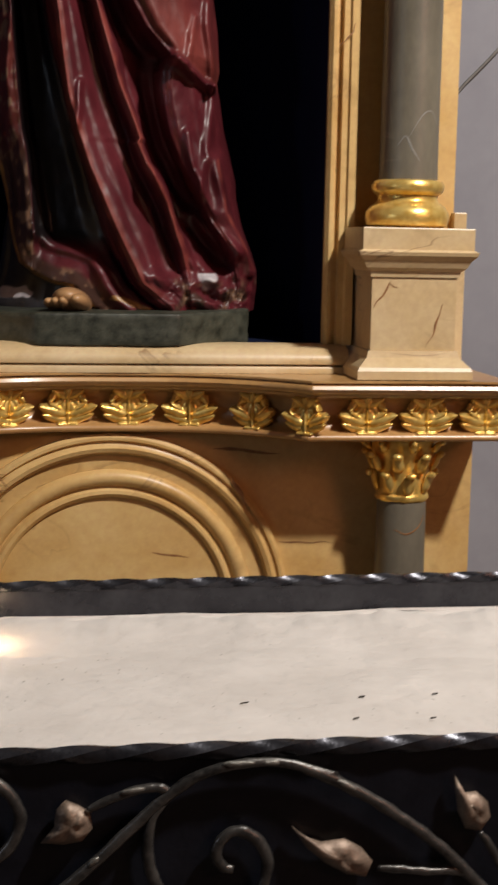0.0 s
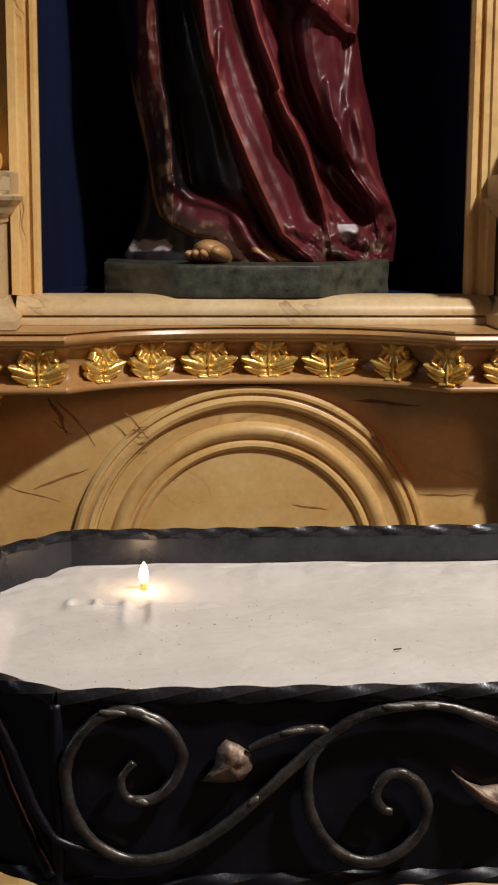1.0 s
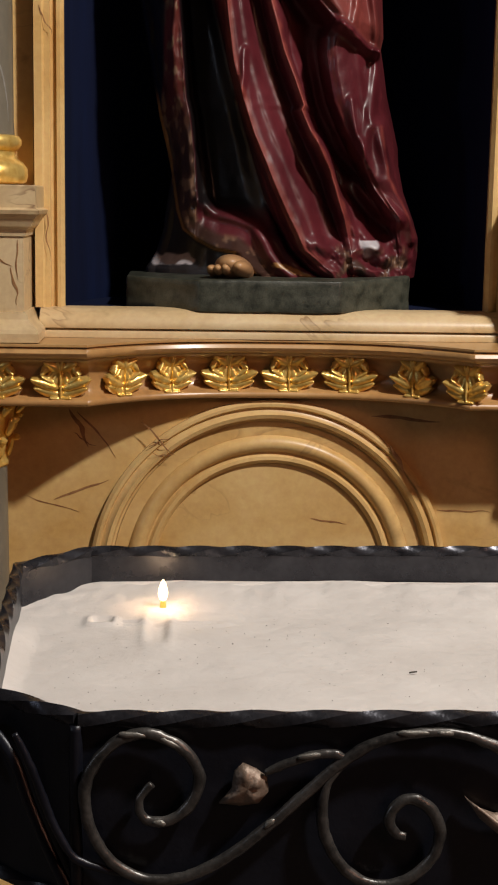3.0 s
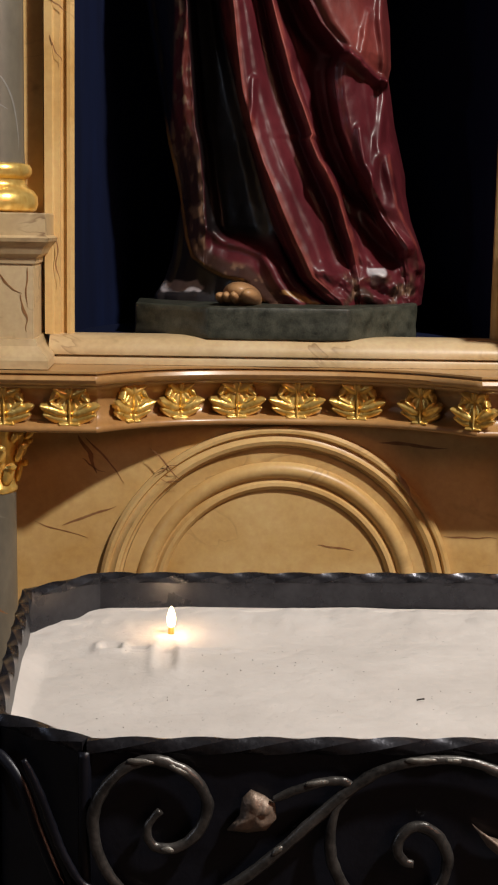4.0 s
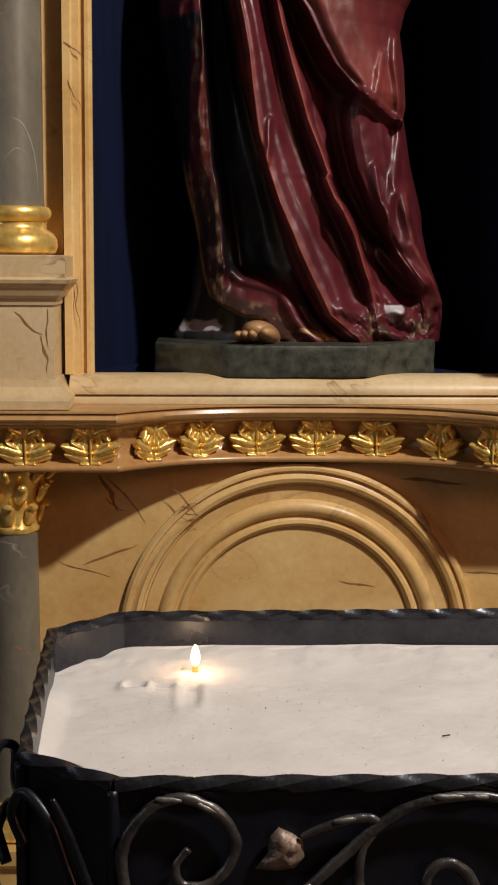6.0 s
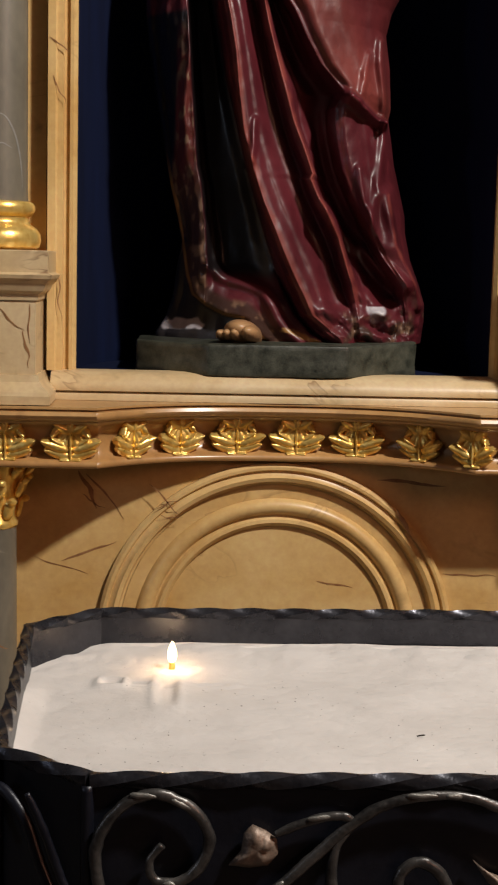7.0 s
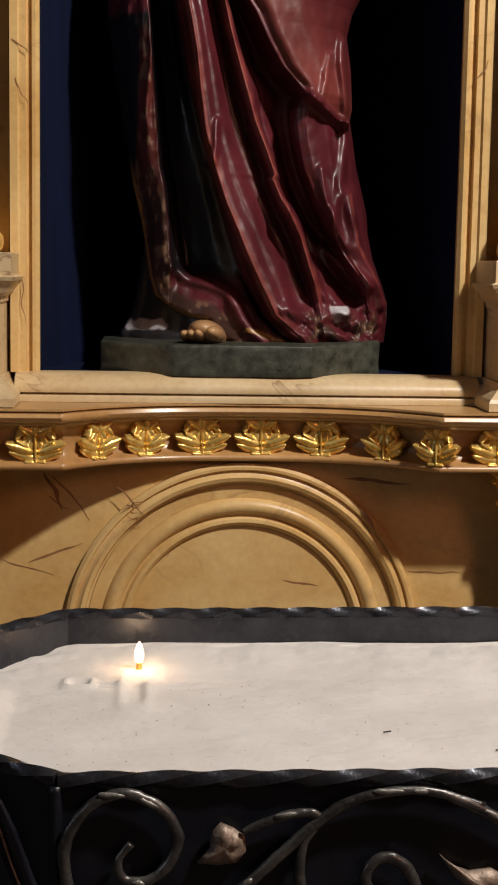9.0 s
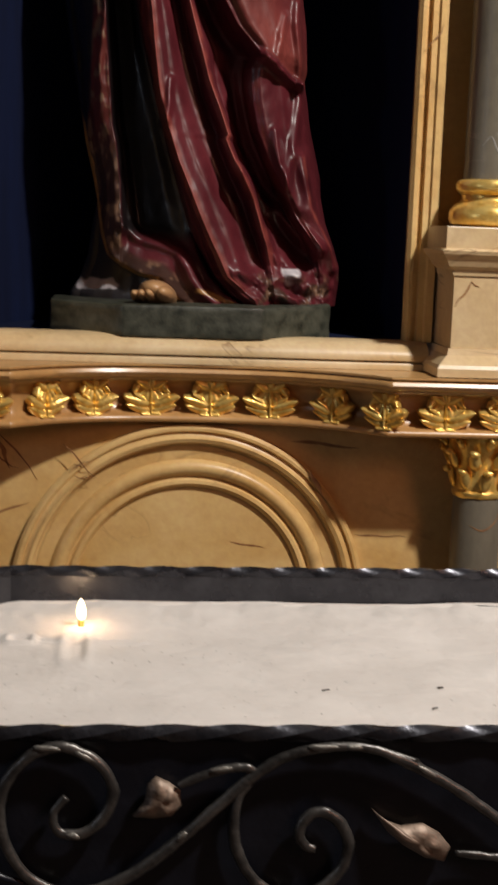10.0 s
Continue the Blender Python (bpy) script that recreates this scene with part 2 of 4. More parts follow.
floor = tagged(part("floor", box(-4, 4, -6, 1.0, -0.2, 0), STONE), "grey stone church floor under the altar", "floor", kind="structure")
tagged(part("wall_north", box(-4, 4, 0.85, 1.0, 0, 5), PLASTER), "white plastered church wall behind the altar", "wall", kind="structure")
# unseen walls and ceiling close the room, dark so they bounce little light
tagged(part("wall_south", box(-4, 4, -6.2, -6, 0, 5), DIM), "brown plastered church wall", "wall", kind="structure")
tagged(part("wall_west", box(-4.2, -4, -6, 1, 0, 5), DIM), "brown plastered church wall", "wall", kind="structure")
tagged(part("wall_east", box(4, 4.2, -6, 1, 0, 5), DIM), "brown plastered church wall", "wall", kind="structure")
tagged(part("ceiling", box(-4.2, 4.2, -6.2, 1, 5, 5.2), DIM), "brown plastered church ceiling", "ceiling", kind="structure")

# ---------------------------------------------------------------- altar
altar = thing("side_altar", X0, 0, 0, "ochre painted-marble side altar with gilded frieze and dark niche", "altar")

HALF = 0.365      # half width of the niche
part("lower_wall", box(-0.648, 0.648, 0.0, 0.12, 0.30, 1.17), YELLOW, altar)
part("altar_step", box(-0.80, 0.80, -0.26, 0.30, 0.0, 0.30, 0.006), CREAM, altar)
for s in (-1, 1):
    a, b = sorted((s * (HALF + 0.054), s * 0.602))
    part("pier", box(a, b, 0.022, 0.10, 1.25, 2.75), YELLOW, altar)
    a, b = sorted((s * 0.598, s * 0.622))
    part("pier_plinth", box(a, b, 0.004, 0.10, 1.25, 1.535, 0.002), CREAM, altar)
part("lintel", box(-0.602, 0.602, 0.0, 0.10, 2.752, 2.95), YELLOW, altar)


def jamb(s):
    """Moulded niche frame with three fillets."""
    bm = bmesh.new()
    prof = [(0.0, 0.014), (0.0, 0.004), (0.006, -0.004), (0.012, -0.004), (0.013, 0.003), (0.022, 0.003), (0.023, -0.008), (0.033, -0.008), (0.036, -0.014), (0.049, -0.014), (0.049, 0.0), (0.049, 0.06)]
    lo = [bm.verts.new((s * (HALF + u), v, 1.30)) for u, v in prof]
    hi = [bm.verts.new((s * (HALF + u), v, 2.75)) for u, v in prof]
    for k in range(len(prof) - 1):
        bm.faces.new((lo[k], lo[k + 1], hi[k + 1], hi[k]))
    bm.faces.new(lo)
    bm.faces.new(hi)
    return bm


for s in (-1, 1):
    part("niche_jamb", jamb(s), YELLOW, altar)


def niche_shell():
    bm = bmesh.new()
    n, top = 40, 2.74
    lo, hi = [], []
    for k in range(n + 1):
        a = math.pi * k / n
        x, y = (HALF + 0.004) * math.cos(a), 0.012 + 0.46 * math.sin(a) ** 0.8
        lo.append(bm.verts.new((x, y, 1.29)))
        hi.append(bm.verts.new((x, y, top)))
    for k in range(n):
        bm.faces.new((lo[k], lo[k + 1], hi[k + 1], hi[k]))
    bm.faces.new(hi)
    return bm


part("niche", niche_shell(), BLUE, altar, "dark navy curved niche", smooth=0.6)
part("niche_floor", box(-0.372, 0.372, 0.024, 0.50, 1.24, 1.297), BLUE, altar, "navy niche floor")


# frieze and ledge: one moulded run, hollow between the two forward blocks
def run_y(x):
    u = min(abs(x) / 0.316, 1.0)
    return -0.016 - 0.126 * u ** 2.8


LEDGE = [(None, 1.147), (0.0, 1.147), (-0.006, 1.148), (-0.009, 1.151), (-0.009, 1.155), (-0.006, 1.159), (0.001, 1.161), (0.010, 1.166), (0.016, 1.176), (0.017, 1.190), (0.013, 1.206), (0.003, 1.218), (-0.012, 1.223), (-0.014, 1.227), (-0.023, 1.228), (-0.031, 1.232), (-0.034, 1.238), (-0.031, 1.2435), (-0.021, 1.2455), (-0.021, 1.2475), (-0.029, 1.248), (-0.029, 1.2515), (None, 1.2515)]


def ledge():
    bm = bmesh.new()
    xs = [-0.66, -0.3165] + [-0.316 + 0.632 * k / 72 for k in range(73)] + [0.3165, 0.66]
    rows = []
    for x in xs:
        y = run_y(x)
        rows.append([bm.verts.new((x, 0.10 if d is None else y + d, z)) for d, z in LEDGE])
    for a, b in zip(rows, rows[1:]):
        for k in range(len(LEDGE) - 1):
            bm.faces.new((a[k], a[k + 1], b[k + 1], b[k]))
    bm.faces.new(rows[0])
    bm.faces.new(rows[-1])
    return bm


frieze = part("frieze", ledge(), BRONZED, altar, "moulded ochre frieze with gilded leaves", smooth=0.8)


def sill():
    bm = bmesh.new()
    prof = [(0.022, 1.252), (-0.047, 1.252), (-0.047, 1.260), (-0.045, 1.2635), (-0.034, 1.2645), (-0.034, 1.2675), (-0.044, 1.268), (-0.045, 1.273), (-0.041, 1.283), (-0.031, 1.293), (-0.016, 1.299), (0.0, 1.301), (0.022, 1.301)]
    lo = [bm.verts.new((-0.405, y, z)) for y, z in prof]
    hi = [bm.verts.new((0.405, y, z)) for y, z in prof]
    for k in range(len(prof) - 1):
        bm.faces.new((lo[k], lo[k + 1], hi[k + 1], hi[k]))
    bm.faces.new(lo)
    bm.faces.new(hi)
    return bm


part("niche_sill", sill(), CREAM, altar, "rounded cream sill", smooth=0.7)


# a gilded acanthus ornament of the frieze
def lobe(x, z, root, tip, wide, high, curl):
    """Height of one folded leaf blade over the ground, or 0."""
    dx, dz = tip[0] - root[0], tip[1] - root[1]
    length = math.hypot(dx, dz)
    t = ((x - root[0]) * dx + (z - root[1]) * dz) / length ** 2
    if not 0 < t < 1:
        return 0.0
    side = abs((x - root[0]) * dz - (z - root[1]) * dx) / length
    w = wide * math.sin(math.pi * min(t ** 0.85, 1)) ** 0.42
    if side >= w:
        return 0.0
    k = 1 - side / w
    return (high * (0.35 + 0.65 * t ** curl)) * (0.25 + 0.75 * math.sin(1.57 * k) ** 0.8)


BLADES = (  # root, tip, half width, height, curl: one side, the other is its mirror
    ((-0.001, 0.014), (0.004, 0.034), 0.0062, 0.013, 0.5), ((0.000, 0.017), (0.027, 0.031), 0.0086, 0.014, 0.5), ((0.017, 0.026), (0.032, 0.009), 0.0068, 0.015, 0.6),
    ((0.004, 0.020), (0.021, 0.003), 0.0064, 0.009, 0.5), ((0.003, 0.014), (0.013, -0.013), 0.0084, 0.009, 0.5), ((0.003, -0.014), (0.049, 0.003), 0.0112, 0.018, 0.5),
    ((0.010, -0.006), (0.031, 0.008), 0.0058, 0.017, 0.5), ((-0.002, -0.025), (0.044, -0.012), 0.0094, 0.012, 0.6), ((-0.006, -0.030), (0.018, -0.029), 0.0052, 0.013, 0.4))


def leaf_ornament():
    bm = bmesh.new()
    nx, nz, made = 100, 62, {}
    for i in range(nx + 1):
        for j in range(nz + 1):
            x, z = -0.051 + 0.102 * i / nx, -0.031 + 0.064 * j / nz
            wob = 0.0012 * noise.noise(Vector((x * 160, 0, z * 160)))
            h = max(lobe(abs(x) + wob, z + wob, *blade) for blade in BLADES)
            stem = 0.011 * (1 - (abs(x) / 0.0030) ** 2) if abs(x) < 0.0030 and abs(z) < 0.029 else 0
            h = max(h, stem)
            made[i, j] = (bm.verts.new((x, -h - 0.0003 * noise.noise(Vector((x * 300, 5, z * 300))), z)), h)
    for i in range(nx):
        for j in range(nz):
            c = [made[q] for q in ((i, j), (i + 1, j), (i + 1, j + 1), (i, j + 1))]
            if sum(h > 0.0005 for _, h in c) >= 2:
                bm.faces.new([v for v, _ in c])
    bmesh.ops.delete(bm, geom=[v for v in bm.verts if not v.link_faces], context="VERTS")
    return bm


LEAF = mesh_of(leaf_ornament(), "gilded_leaf", GOLD, True)
for x in (-0.572, -0.469, -0.361, -0.262, -0.181, -0.081, 0.024, 0.130, 0.236, 0.315, 0.417, 0.521, 0.624):
    leaf = new("gilded_leaf", LEAF)
    leaf.parent = frieze
    slope = (run_y(x + 0.004) - run_y(x - 0.004)) / 0.008
    leaf.matrix_basis = Matrix.Translation((x, run_y(x) + 0.004, 1.190)) @ Matrix.Rotation(math.atan(slope), 4, "Z") @ Matrix.Rotation(radians(2), 4, "X") @ Matrix.Diagonal((0.82 if abs(abs(x) - 0.25) < 0.08 else 1.0, 1, 1, 1))

# round-arched panel with concentric mouldings
ARCH_X, ARCH_Z = -0.005, 0.825


def arch_ring(prof):
    """A moulding of (radius, relief) pairs bent round the arch, with straight legs."""
    bm = bmesh.new()
    rows = []
    steps = 64
    for k in range(-1, steps + 2):
        a = math.pi * min(max(k, 0), steps) / steps
        drop = -0.5 if k in (-1, steps + 1) else 0.0
        rows.append([bm.verts.new((ARCH_X + 0.987 * r * math.cos(a), -h, ARCH_Z + 0.987 * r * math.sin(a) + drop)) for r, h in prof])
    for a, b in zip(rows, rows[1:]):
        for k in range(len(prof) - 1):
            bm.faces.new((a[k], a[k + 1], b[k + 1], b[k]))
    return bm


part("arch_outer_moulding", arch_ring([(0.322, -0.002), (0.322, 0.012), (0.316, 0.017), (0.311, 0.017), (0.308, 0.011), (0.304, 0.012), (0.297, 0.020), (0.290, 0.017), (0.287, 0.006), (0.283, 0.004), (0.282, -0.002)]), YELLOW, altar, smooth=0.7)
part("arch_band", arch_ring([(0.282, 0.004), (0.258, 0.003), (0.257, -0.002)]), YELLOW, altar, smooth=0.7)
part("arch_inner_moulding", arch_ring([(0.258, 0.002), (0.255, 0.010), (0.248, 0.016), (0.240, 0.017), (0.232, 0.012), (0.228, 0.004), (0.225, 0.004), (0.220, 0.010), (0.214, 0.011), (0.208, 0.006), (0.206, -0.002)]), YELLOW, altar, smooth=0.7)


# dark painted veins of the marbling: two ends, half width, depth
VEINS = (
    (-0.387, 0.96, -0.29, 0.997, 0.0035, -0.0006),
    (-0.358, 1.123, -0.324, 1.055, 0.006, -0.0006),
    (-0.344, 1.119, -0.276, 1.038, 0.0028, -0.0006),
    (-0.352, 1.08, -0.311, 1.055, 0.002, -0.0006),
    (-0.435, 0.968, -0.341, 0.938, 0.0018, -0.0006),
    (0.069, 0.929, 0.133, 0.918, 0.0026, -0.0006),
    (0.172, 1.113, 0.295, 1.109, 0.005, -0.0006),
    (0.295, 0.945, 0.393, 0.942, 0.0022, -0.0006),
    (-0.231, 1.105, -0.174, 1.043, 0.0022, -0.0205),
    (-0.221, 1.059, -0.178, 1.08, 0.0018, -0.0205),
    (-0.214, 1.046, -0.174, 1.047, 0.0016, -0.0205),
    (0.206, 1.067, 0.235, 1.016, 0.006, -0.0215),
    (-0.412, 1.862, -0.375, 1.838, 0.0022, -0.0150),
    (-0.404, 1.800, -0.384, 1.752, 0.0020, -0.0150),
    (-0.398, 1.47, -0.390, 1.38, 0.0020, -0.0150),
    (0.408, 1.848, 0.378, 1.81, 0.0020, -0.0150),
)


def vein(xa, za, xb, zb, wide, y):
    """A crooked tapering brush stroke, a hair proud of the painted wall."""
    bm = bmesh.new()
    n, d = 14, Vector((xb - xa, 0, zb - za))
    side = Vector((-d.z, 0, d.x)).normalized()
    left, right, low = [], [], []
    for k in range(n + 1):
        t = k / n
        p = Vector((xa, y, za)) + d * t + side * (0.006 * noise.noise(Vector((xa * 50, za * 50, t * 3))))
        w = wide * 0.7 * (0.12 + math.sin(math.pi * t ** 0.8)) * (0.8 + 0.5 * noise.noise(Vector((xa * 70, t * 6, 2))))
        left.append(bm.verts.new(p + side * w))
        right.append(bm.verts.new(p - side * w))
        low.append(bm.verts.new(p + Vector((0, 0.0004, 0))))
    for k in range(n):
        bm.faces.new((left[k], left[k + 1], right[k + 1], right[k]))
        bm.faces.new((left[k + 1], left[k], low[k], low[k + 1]))
        bm.faces.new((right[k], right[k + 1], low[k + 1], low[k]))
    return bm


for stroke in VEINS:
    part("painted_vein", vein(*stroke), VEIN, altar)


# columns
def pedestal(x, strokes):
    p = thing("pedestal", x, -0.058, 1.253, "cream painted-marble pedestal on the altar ledge", "pedestal", "altar pedestals")
    part("plinth", square_turned([(0.099, 0.0), (0.099, 0.014), (0.096, 0.020), (0.088, 0.028), (0.080, 0.036), (0.077, 0.047)]), CREAM, p)
    part("die", square_turned([(0.073, 0.0472), (0.073, 0.170)]), CREAM, p)
    part("cap", square_turned([(0.076, 0.1702), (0.078, 0.180), (0.086, 0.186), (0.092, 0.198), (0.100, 0.206), (0.102, 0.212), (0.095, 0.216), (0.095, 0.250), (0.094, 0.252)]), CREAM, p)
    for stroke in strokes:
        part("painted_vein", vein(*stroke, -0.0738), VEIN, p)
    return p


pedestal(X0 + 0.494, ((-0.042, 0.164, -0.070, 0.117, 0.0028), (0.051, 0.128, 0.022, 0.052, 0.0026), (-0.030, 0.150, -0.046, 0.160, 0.0016)))
pedestal(X0 - 0.494, ((0.010, 0.160, 0.052, 0.118, 0.0026), (0.050, 0.120, 0.064, 0.060, 0.0030), (0.066, 0.165, 0.061, 0.10, 0.0018)))


def shaft_vein(radius, track, wide):
    """A brush stroke laid round a shaft: (degrees from the front, height) pairs."""
    pts = [(radius * math.sin(radians(a)), -radius * math.cos(radians(a)), z) for a, z in track]
    bm = tube(smooth_path(pts, 8), lambda t: wide * (0.25 + math.sin(math.pi * t)), 6, up=Vector((0, 0, 1)))
    for v in bm.verts:
        flat = math.hypot(v.co.x, v.co.y)
        k = (radius + (flat - radius) * 0.25 + 0.0001) / flat
        v.co.x, v.co.y = v.co.x * k, v.co.y * k
    return bm


def upper_column(x, strokes):
    c = thing("column", x, -0.060, 1.506, "grey veined marble column with gilded base", "column", "upper altar columns")
    part("gilded_base", lathe([(0.062, 0), (0.069, 0.004), (0.072, 0.014), (0.071, 0.026), (0.064, 0.036), (0.054, 0.042), (0.051, 0.048), (0.052, 0.054), (0.058, 0.058), (0.062, 0.064), (0.062, 0.072), (0.058, 0.078), (0.051, 0.080)]), GOLD, c, "bright gilded base", smooth=0.7)
    part("shaft", lathe([(0.0505, 0.0802), (0.0495, 0.10), (0.049, 0.6), (0.045, 1.24)]), GREY, c, smooth=0.7)
    for track, wide in strokes:
        part("pale_vein", shaft_vein(0.0494, track, wide), PALE, c, "pale painted vein")
    return c


upper_column(X0 + 0.495, ((((-38, 0.135), (-22, 0.150), (-8, 0.128), (8, 0.110)), 0.0016), (((-15, 0.150), (10, 0.185), (32, 0.192), (52, 0.170)), 0.0011)))
upper_column(X0 - 0.492, ((((5, 0.222), (25, 0.212), (45, 0.180), (58, 0.135), (62, 0.10)), 0.0014), (((-10, 0.155), (12, 0.172), (35, 0.165)), 0.0010)))


def capital():
    bm = lathe([(0.044, -0.112), (0.047, -0.108), (0.047, -0.102), (0.043, -0.098), (0.044, -0.07), (0.050, -0.04), (0.060, -0.012), (0.064, -0.002), (0.058, 0.0)], 40)
    for ring, (r, z, n, size, lean) in enumerate(((0.049, -0.078, 8, 0.020, 14), (0.057, -0.043, 8, 0.019, 22), (0.066, -0.014, 8, 0.012, 40))):
        for k in range(n):
            a = math.tau * (k + 0.5 * (ring % 2)) / n
            c = Vector((r * math.cos(a), r * math.sin(a), z))
            lump(bm, c, (0.006, size * 0.62, size), (0, lean, math.degrees(a)), 8, 6)
            tip = Vector(((r + 0.010) * math.cos(a), (r + 0.010) * math.sin(a), z + size * 0.72))
            lump(bm, tip, (0.007, size * 0.5, 0.006), (0, 0, math.degrees(a)), 8, 5)
    for v in bm.verts:
        v.co += Vector((noise.noise(v.co * 140), noise.noise(v.co * 140 + Vector((5, 0, 0))), noise.noise(v.co * 140 + Vector((0, 9, 0))))) * 0.0022
    return bm


def lower_column(x, strokes):
    c = thing("column", x, -0.068, 0.30, "grey veined marble column with gilded acanthus capital", "column", "lower altar columns")
    part("block", square_turned([(0.090, 0), (0.090, 0.02), (0.080, 0.03), (0.080, 0.16), (0.092, 0.17), (0.092, 0.195)]), YELLOW, c)
    part("gilded_base", lathe([(0.058, 0.1952), (0.064, 0.200), (0.065, 0.214), (0.058, 0.226), (0.050, 0.232), (0.050, 0.240), (0.056, 0.246), (0.056, 0.256), (0.047, 0.262)]), GOLD, c, "gilded base", smooth=0.7)
    part("shaft", lathe([(0.0445, 0.2622), (0.0445, 0.5), (0.043, 0.735)]), GREY, c, smooth=0.7)
    for track, wide in strokes:
        part("painted_vein", shaft_vein(0.0438, track, wide), VEIN, c)
    part("capital", capital(), GOLD, c, "gilded acanthus capital", smooth=0.9, at=pose(0, 0, 0.847))
    return c


lower_column(X0 + 0.501, ((((-30, 0.688), (0, 0.680), (30, 0.692), (50, 0.712)), 0.0012),))
lower_column(X0 - 0.502, ((((-20, 0.560), (15, 0.540), (45, 0.526), (75, 0.530)), 0.0016), (((0, 0.42), (30, 0.40), (60, 0.36)), 0.0014)))

# ---------------------------------------------------------------- statue
def octagon_base():
    bm = bmesh.new()
    pts = [(-0.140, -0.032), (0.102, -0.034), (0.236, 0.060), (0.236, 0.24), (0.10, 0.33), (-0.14, 0.33), (-0.268, 0.24), (-0.268, 0.066)]
    lo = [bm.verts.new((x, y, 1.2965)) for x, y in pts]
    hi = [bm.verts.new((x, y, 1.352 + (0.006 if x > 0.2 else 0))) for x, y in pts]
    for k in range(8):
        bm.faces.new((lo[k], lo[(k + 1) % 8], hi[(k + 1) % 8], hi[k]))
    bm.faces.new(lo)
    bm.faces.new(hi)
    bmesh.ops.bevel(bm, geom=list(bm.edges), offset=0.004, segments=2, affect="EDGES", profile=0.5)
    bmesh.ops.subdivide_edges(bm, edges=[e for e in bm.edges if e.calc_length() > 0.04], cuts=6, use_grid_fill=True)
    for v in bm.verts:
        v.co += Vector((1, 1, 0.6)) * 0.0022 * noise.noise(v.co * 45)
        v.co.z = max(v.co.z, 1.2962)
    return bm


tagged(part("marble_block", octagon_base(), GREEN, smooth=0.6), "dark green octagonal marble block in the niche", "stone block")


def along(curve, z):
    """x of a fold that falls along (x, z) points, by height."""
    for (xa, za), (xb, zb) in zip(curve, curve[1:]):
        if za >= z >= zb:
            t = (za - z) / max(za - zb, 1e-6)
            return xa + (xb - xa) * t
    return curve[0][0] if z > curve[0][1] else curve[-1][0]


def near(curve, x, z):
    best = 9.0
    for (xa, za), (xb, zb) in zip(curve, curve[1:]):
        dx, dz = xb - xa, zb - za
        t = min(max(((x - xa) * dx + (z - za) * dz) / (dx * dx + dz * dz), 0), 1)
        best = min(best, math.hypot(x - xa - t * dx, z - za - t * dz))
    return best


def soft(a, b, v):
    t = min(max((v - a) / (b - a), 0.0), 1.0)
    return t * t * (3 - 2 * t)


EDGE_L = [(-0.242, 2.107), (-0.262, 1.994), (-0.262, 1.936), (-0.254, 1.872), (-0.244, 1.802), (-0.23, 1.727), (-0.217, 1.657), (-0.213, 1.633), (-0.199, 1.575), (-0.19, 1.53), (-0.198, 1.485), (-0.205, 1.431), (-0.219, 1.388), (-0.237, 1.361)]
EDGE_R = [(0.189, 2.107), (0.209, 2.009), (0.202, 1.979), (0.187, 1.949), (0.178, 1.908), (0.187, 1.849), (0.191, 1.778), (0.187, 1.758), (0.193, 1.727), (0.201, 1.676), (0.214, 1.625), (0.224, 1.584), (0.226, 1.552), (0.237, 1.504), (0.256, 1.455), (0.266, 1.423), (0.266, 1.39), (0.262, 1.351)]
STRIP = [(-0.169, 2.107), (-0.189, 1.978), (-0.186, 1.921), (-0.178, 1.807), (-0.172, 1.734), (-0.166, 1.662), (-0.159, 1.634), (-0.15, 1.563), (-0.145, 1.486)]
FLANK = [(-0.124, 2.107), (-0.144, 1.979), (-0.14, 1.951), (-0.129, 1.889), (-0.116, 1.818), (-0.098, 1.751), (-0.089, 1.712), (-0.077, 1.669), (-0.067, 1.63), (-0.053, 1.585), (-0.04, 1.54), (-0.023, 1.488), (-0.007, 1.447), (0.017, 1.401), (0.047, 1.37), (0.074, 1.354)]
CREST = [(-0.142, 2.107), (-0.122, 1.972), (-0.119, 1.944), (-0.111, 1.907), (-0.101, 1.851), (-0.095, 1.794), (-0.087, 1.733), (-0.08, 1.69), (-0.071, 1.666), (-0.061, 1.637), (-0.048, 1.599), (-0.03, 1.559), (-0.011, 1.514), (0.008, 1.474), (0.029, 1.433), (0.043, 1.403), (0.069, 1.383), (0.103, 1.356)]
CREST_B = [(-0.081, 2.107), (-0.061, 1.974), (-0.056, 1.946), (-0.046, 1.9), (-0.03, 1.843), (-0.015, 1.792), (0.001, 1.74), (0.021, 1.692), (0.037, 1.649), (0.033, 1.641), (0.049, 1.606), (0.07, 1.566), (0.086, 1.536), (0.1, 1.496), (0.114, 1.46), (0.125, 1.425), (0.135, 1.357)]
POUCH = [(-0.025, 1.947), (-0.005, 1.92), (0.018, 1.873), (0.043, 1.831), (0.073, 1.801), (0.093, 1.787), (0.123, 1.767), (0.166, 1.743)]
CREST_C = [(0.086, 1.772), (0.082, 1.728), (0.102, 1.638), (0.129, 1.568), (0.161, 1.526), (0.202, 1.466)]
CREST_D = [(0.063, 1.59), (0.09, 1.558), (0.127, 1.527), (0.165, 1.492), (0.206, 1.456)]
CREST_E = [(0.171, 1.743), (0.163, 1.674), (0.154, 1.624), (0.144, 1.589), (0.14, 1.561)]
CREST_F = [(0.175, 1.616), (0.19, 1.528), (0.212, 1.493), (0.235, 1.457), (0.249, 1.425)]
CREST_G = [(0.16, 1.888), (0.157, 1.849), (0.163, 1.806), (0.171, 1.748)]
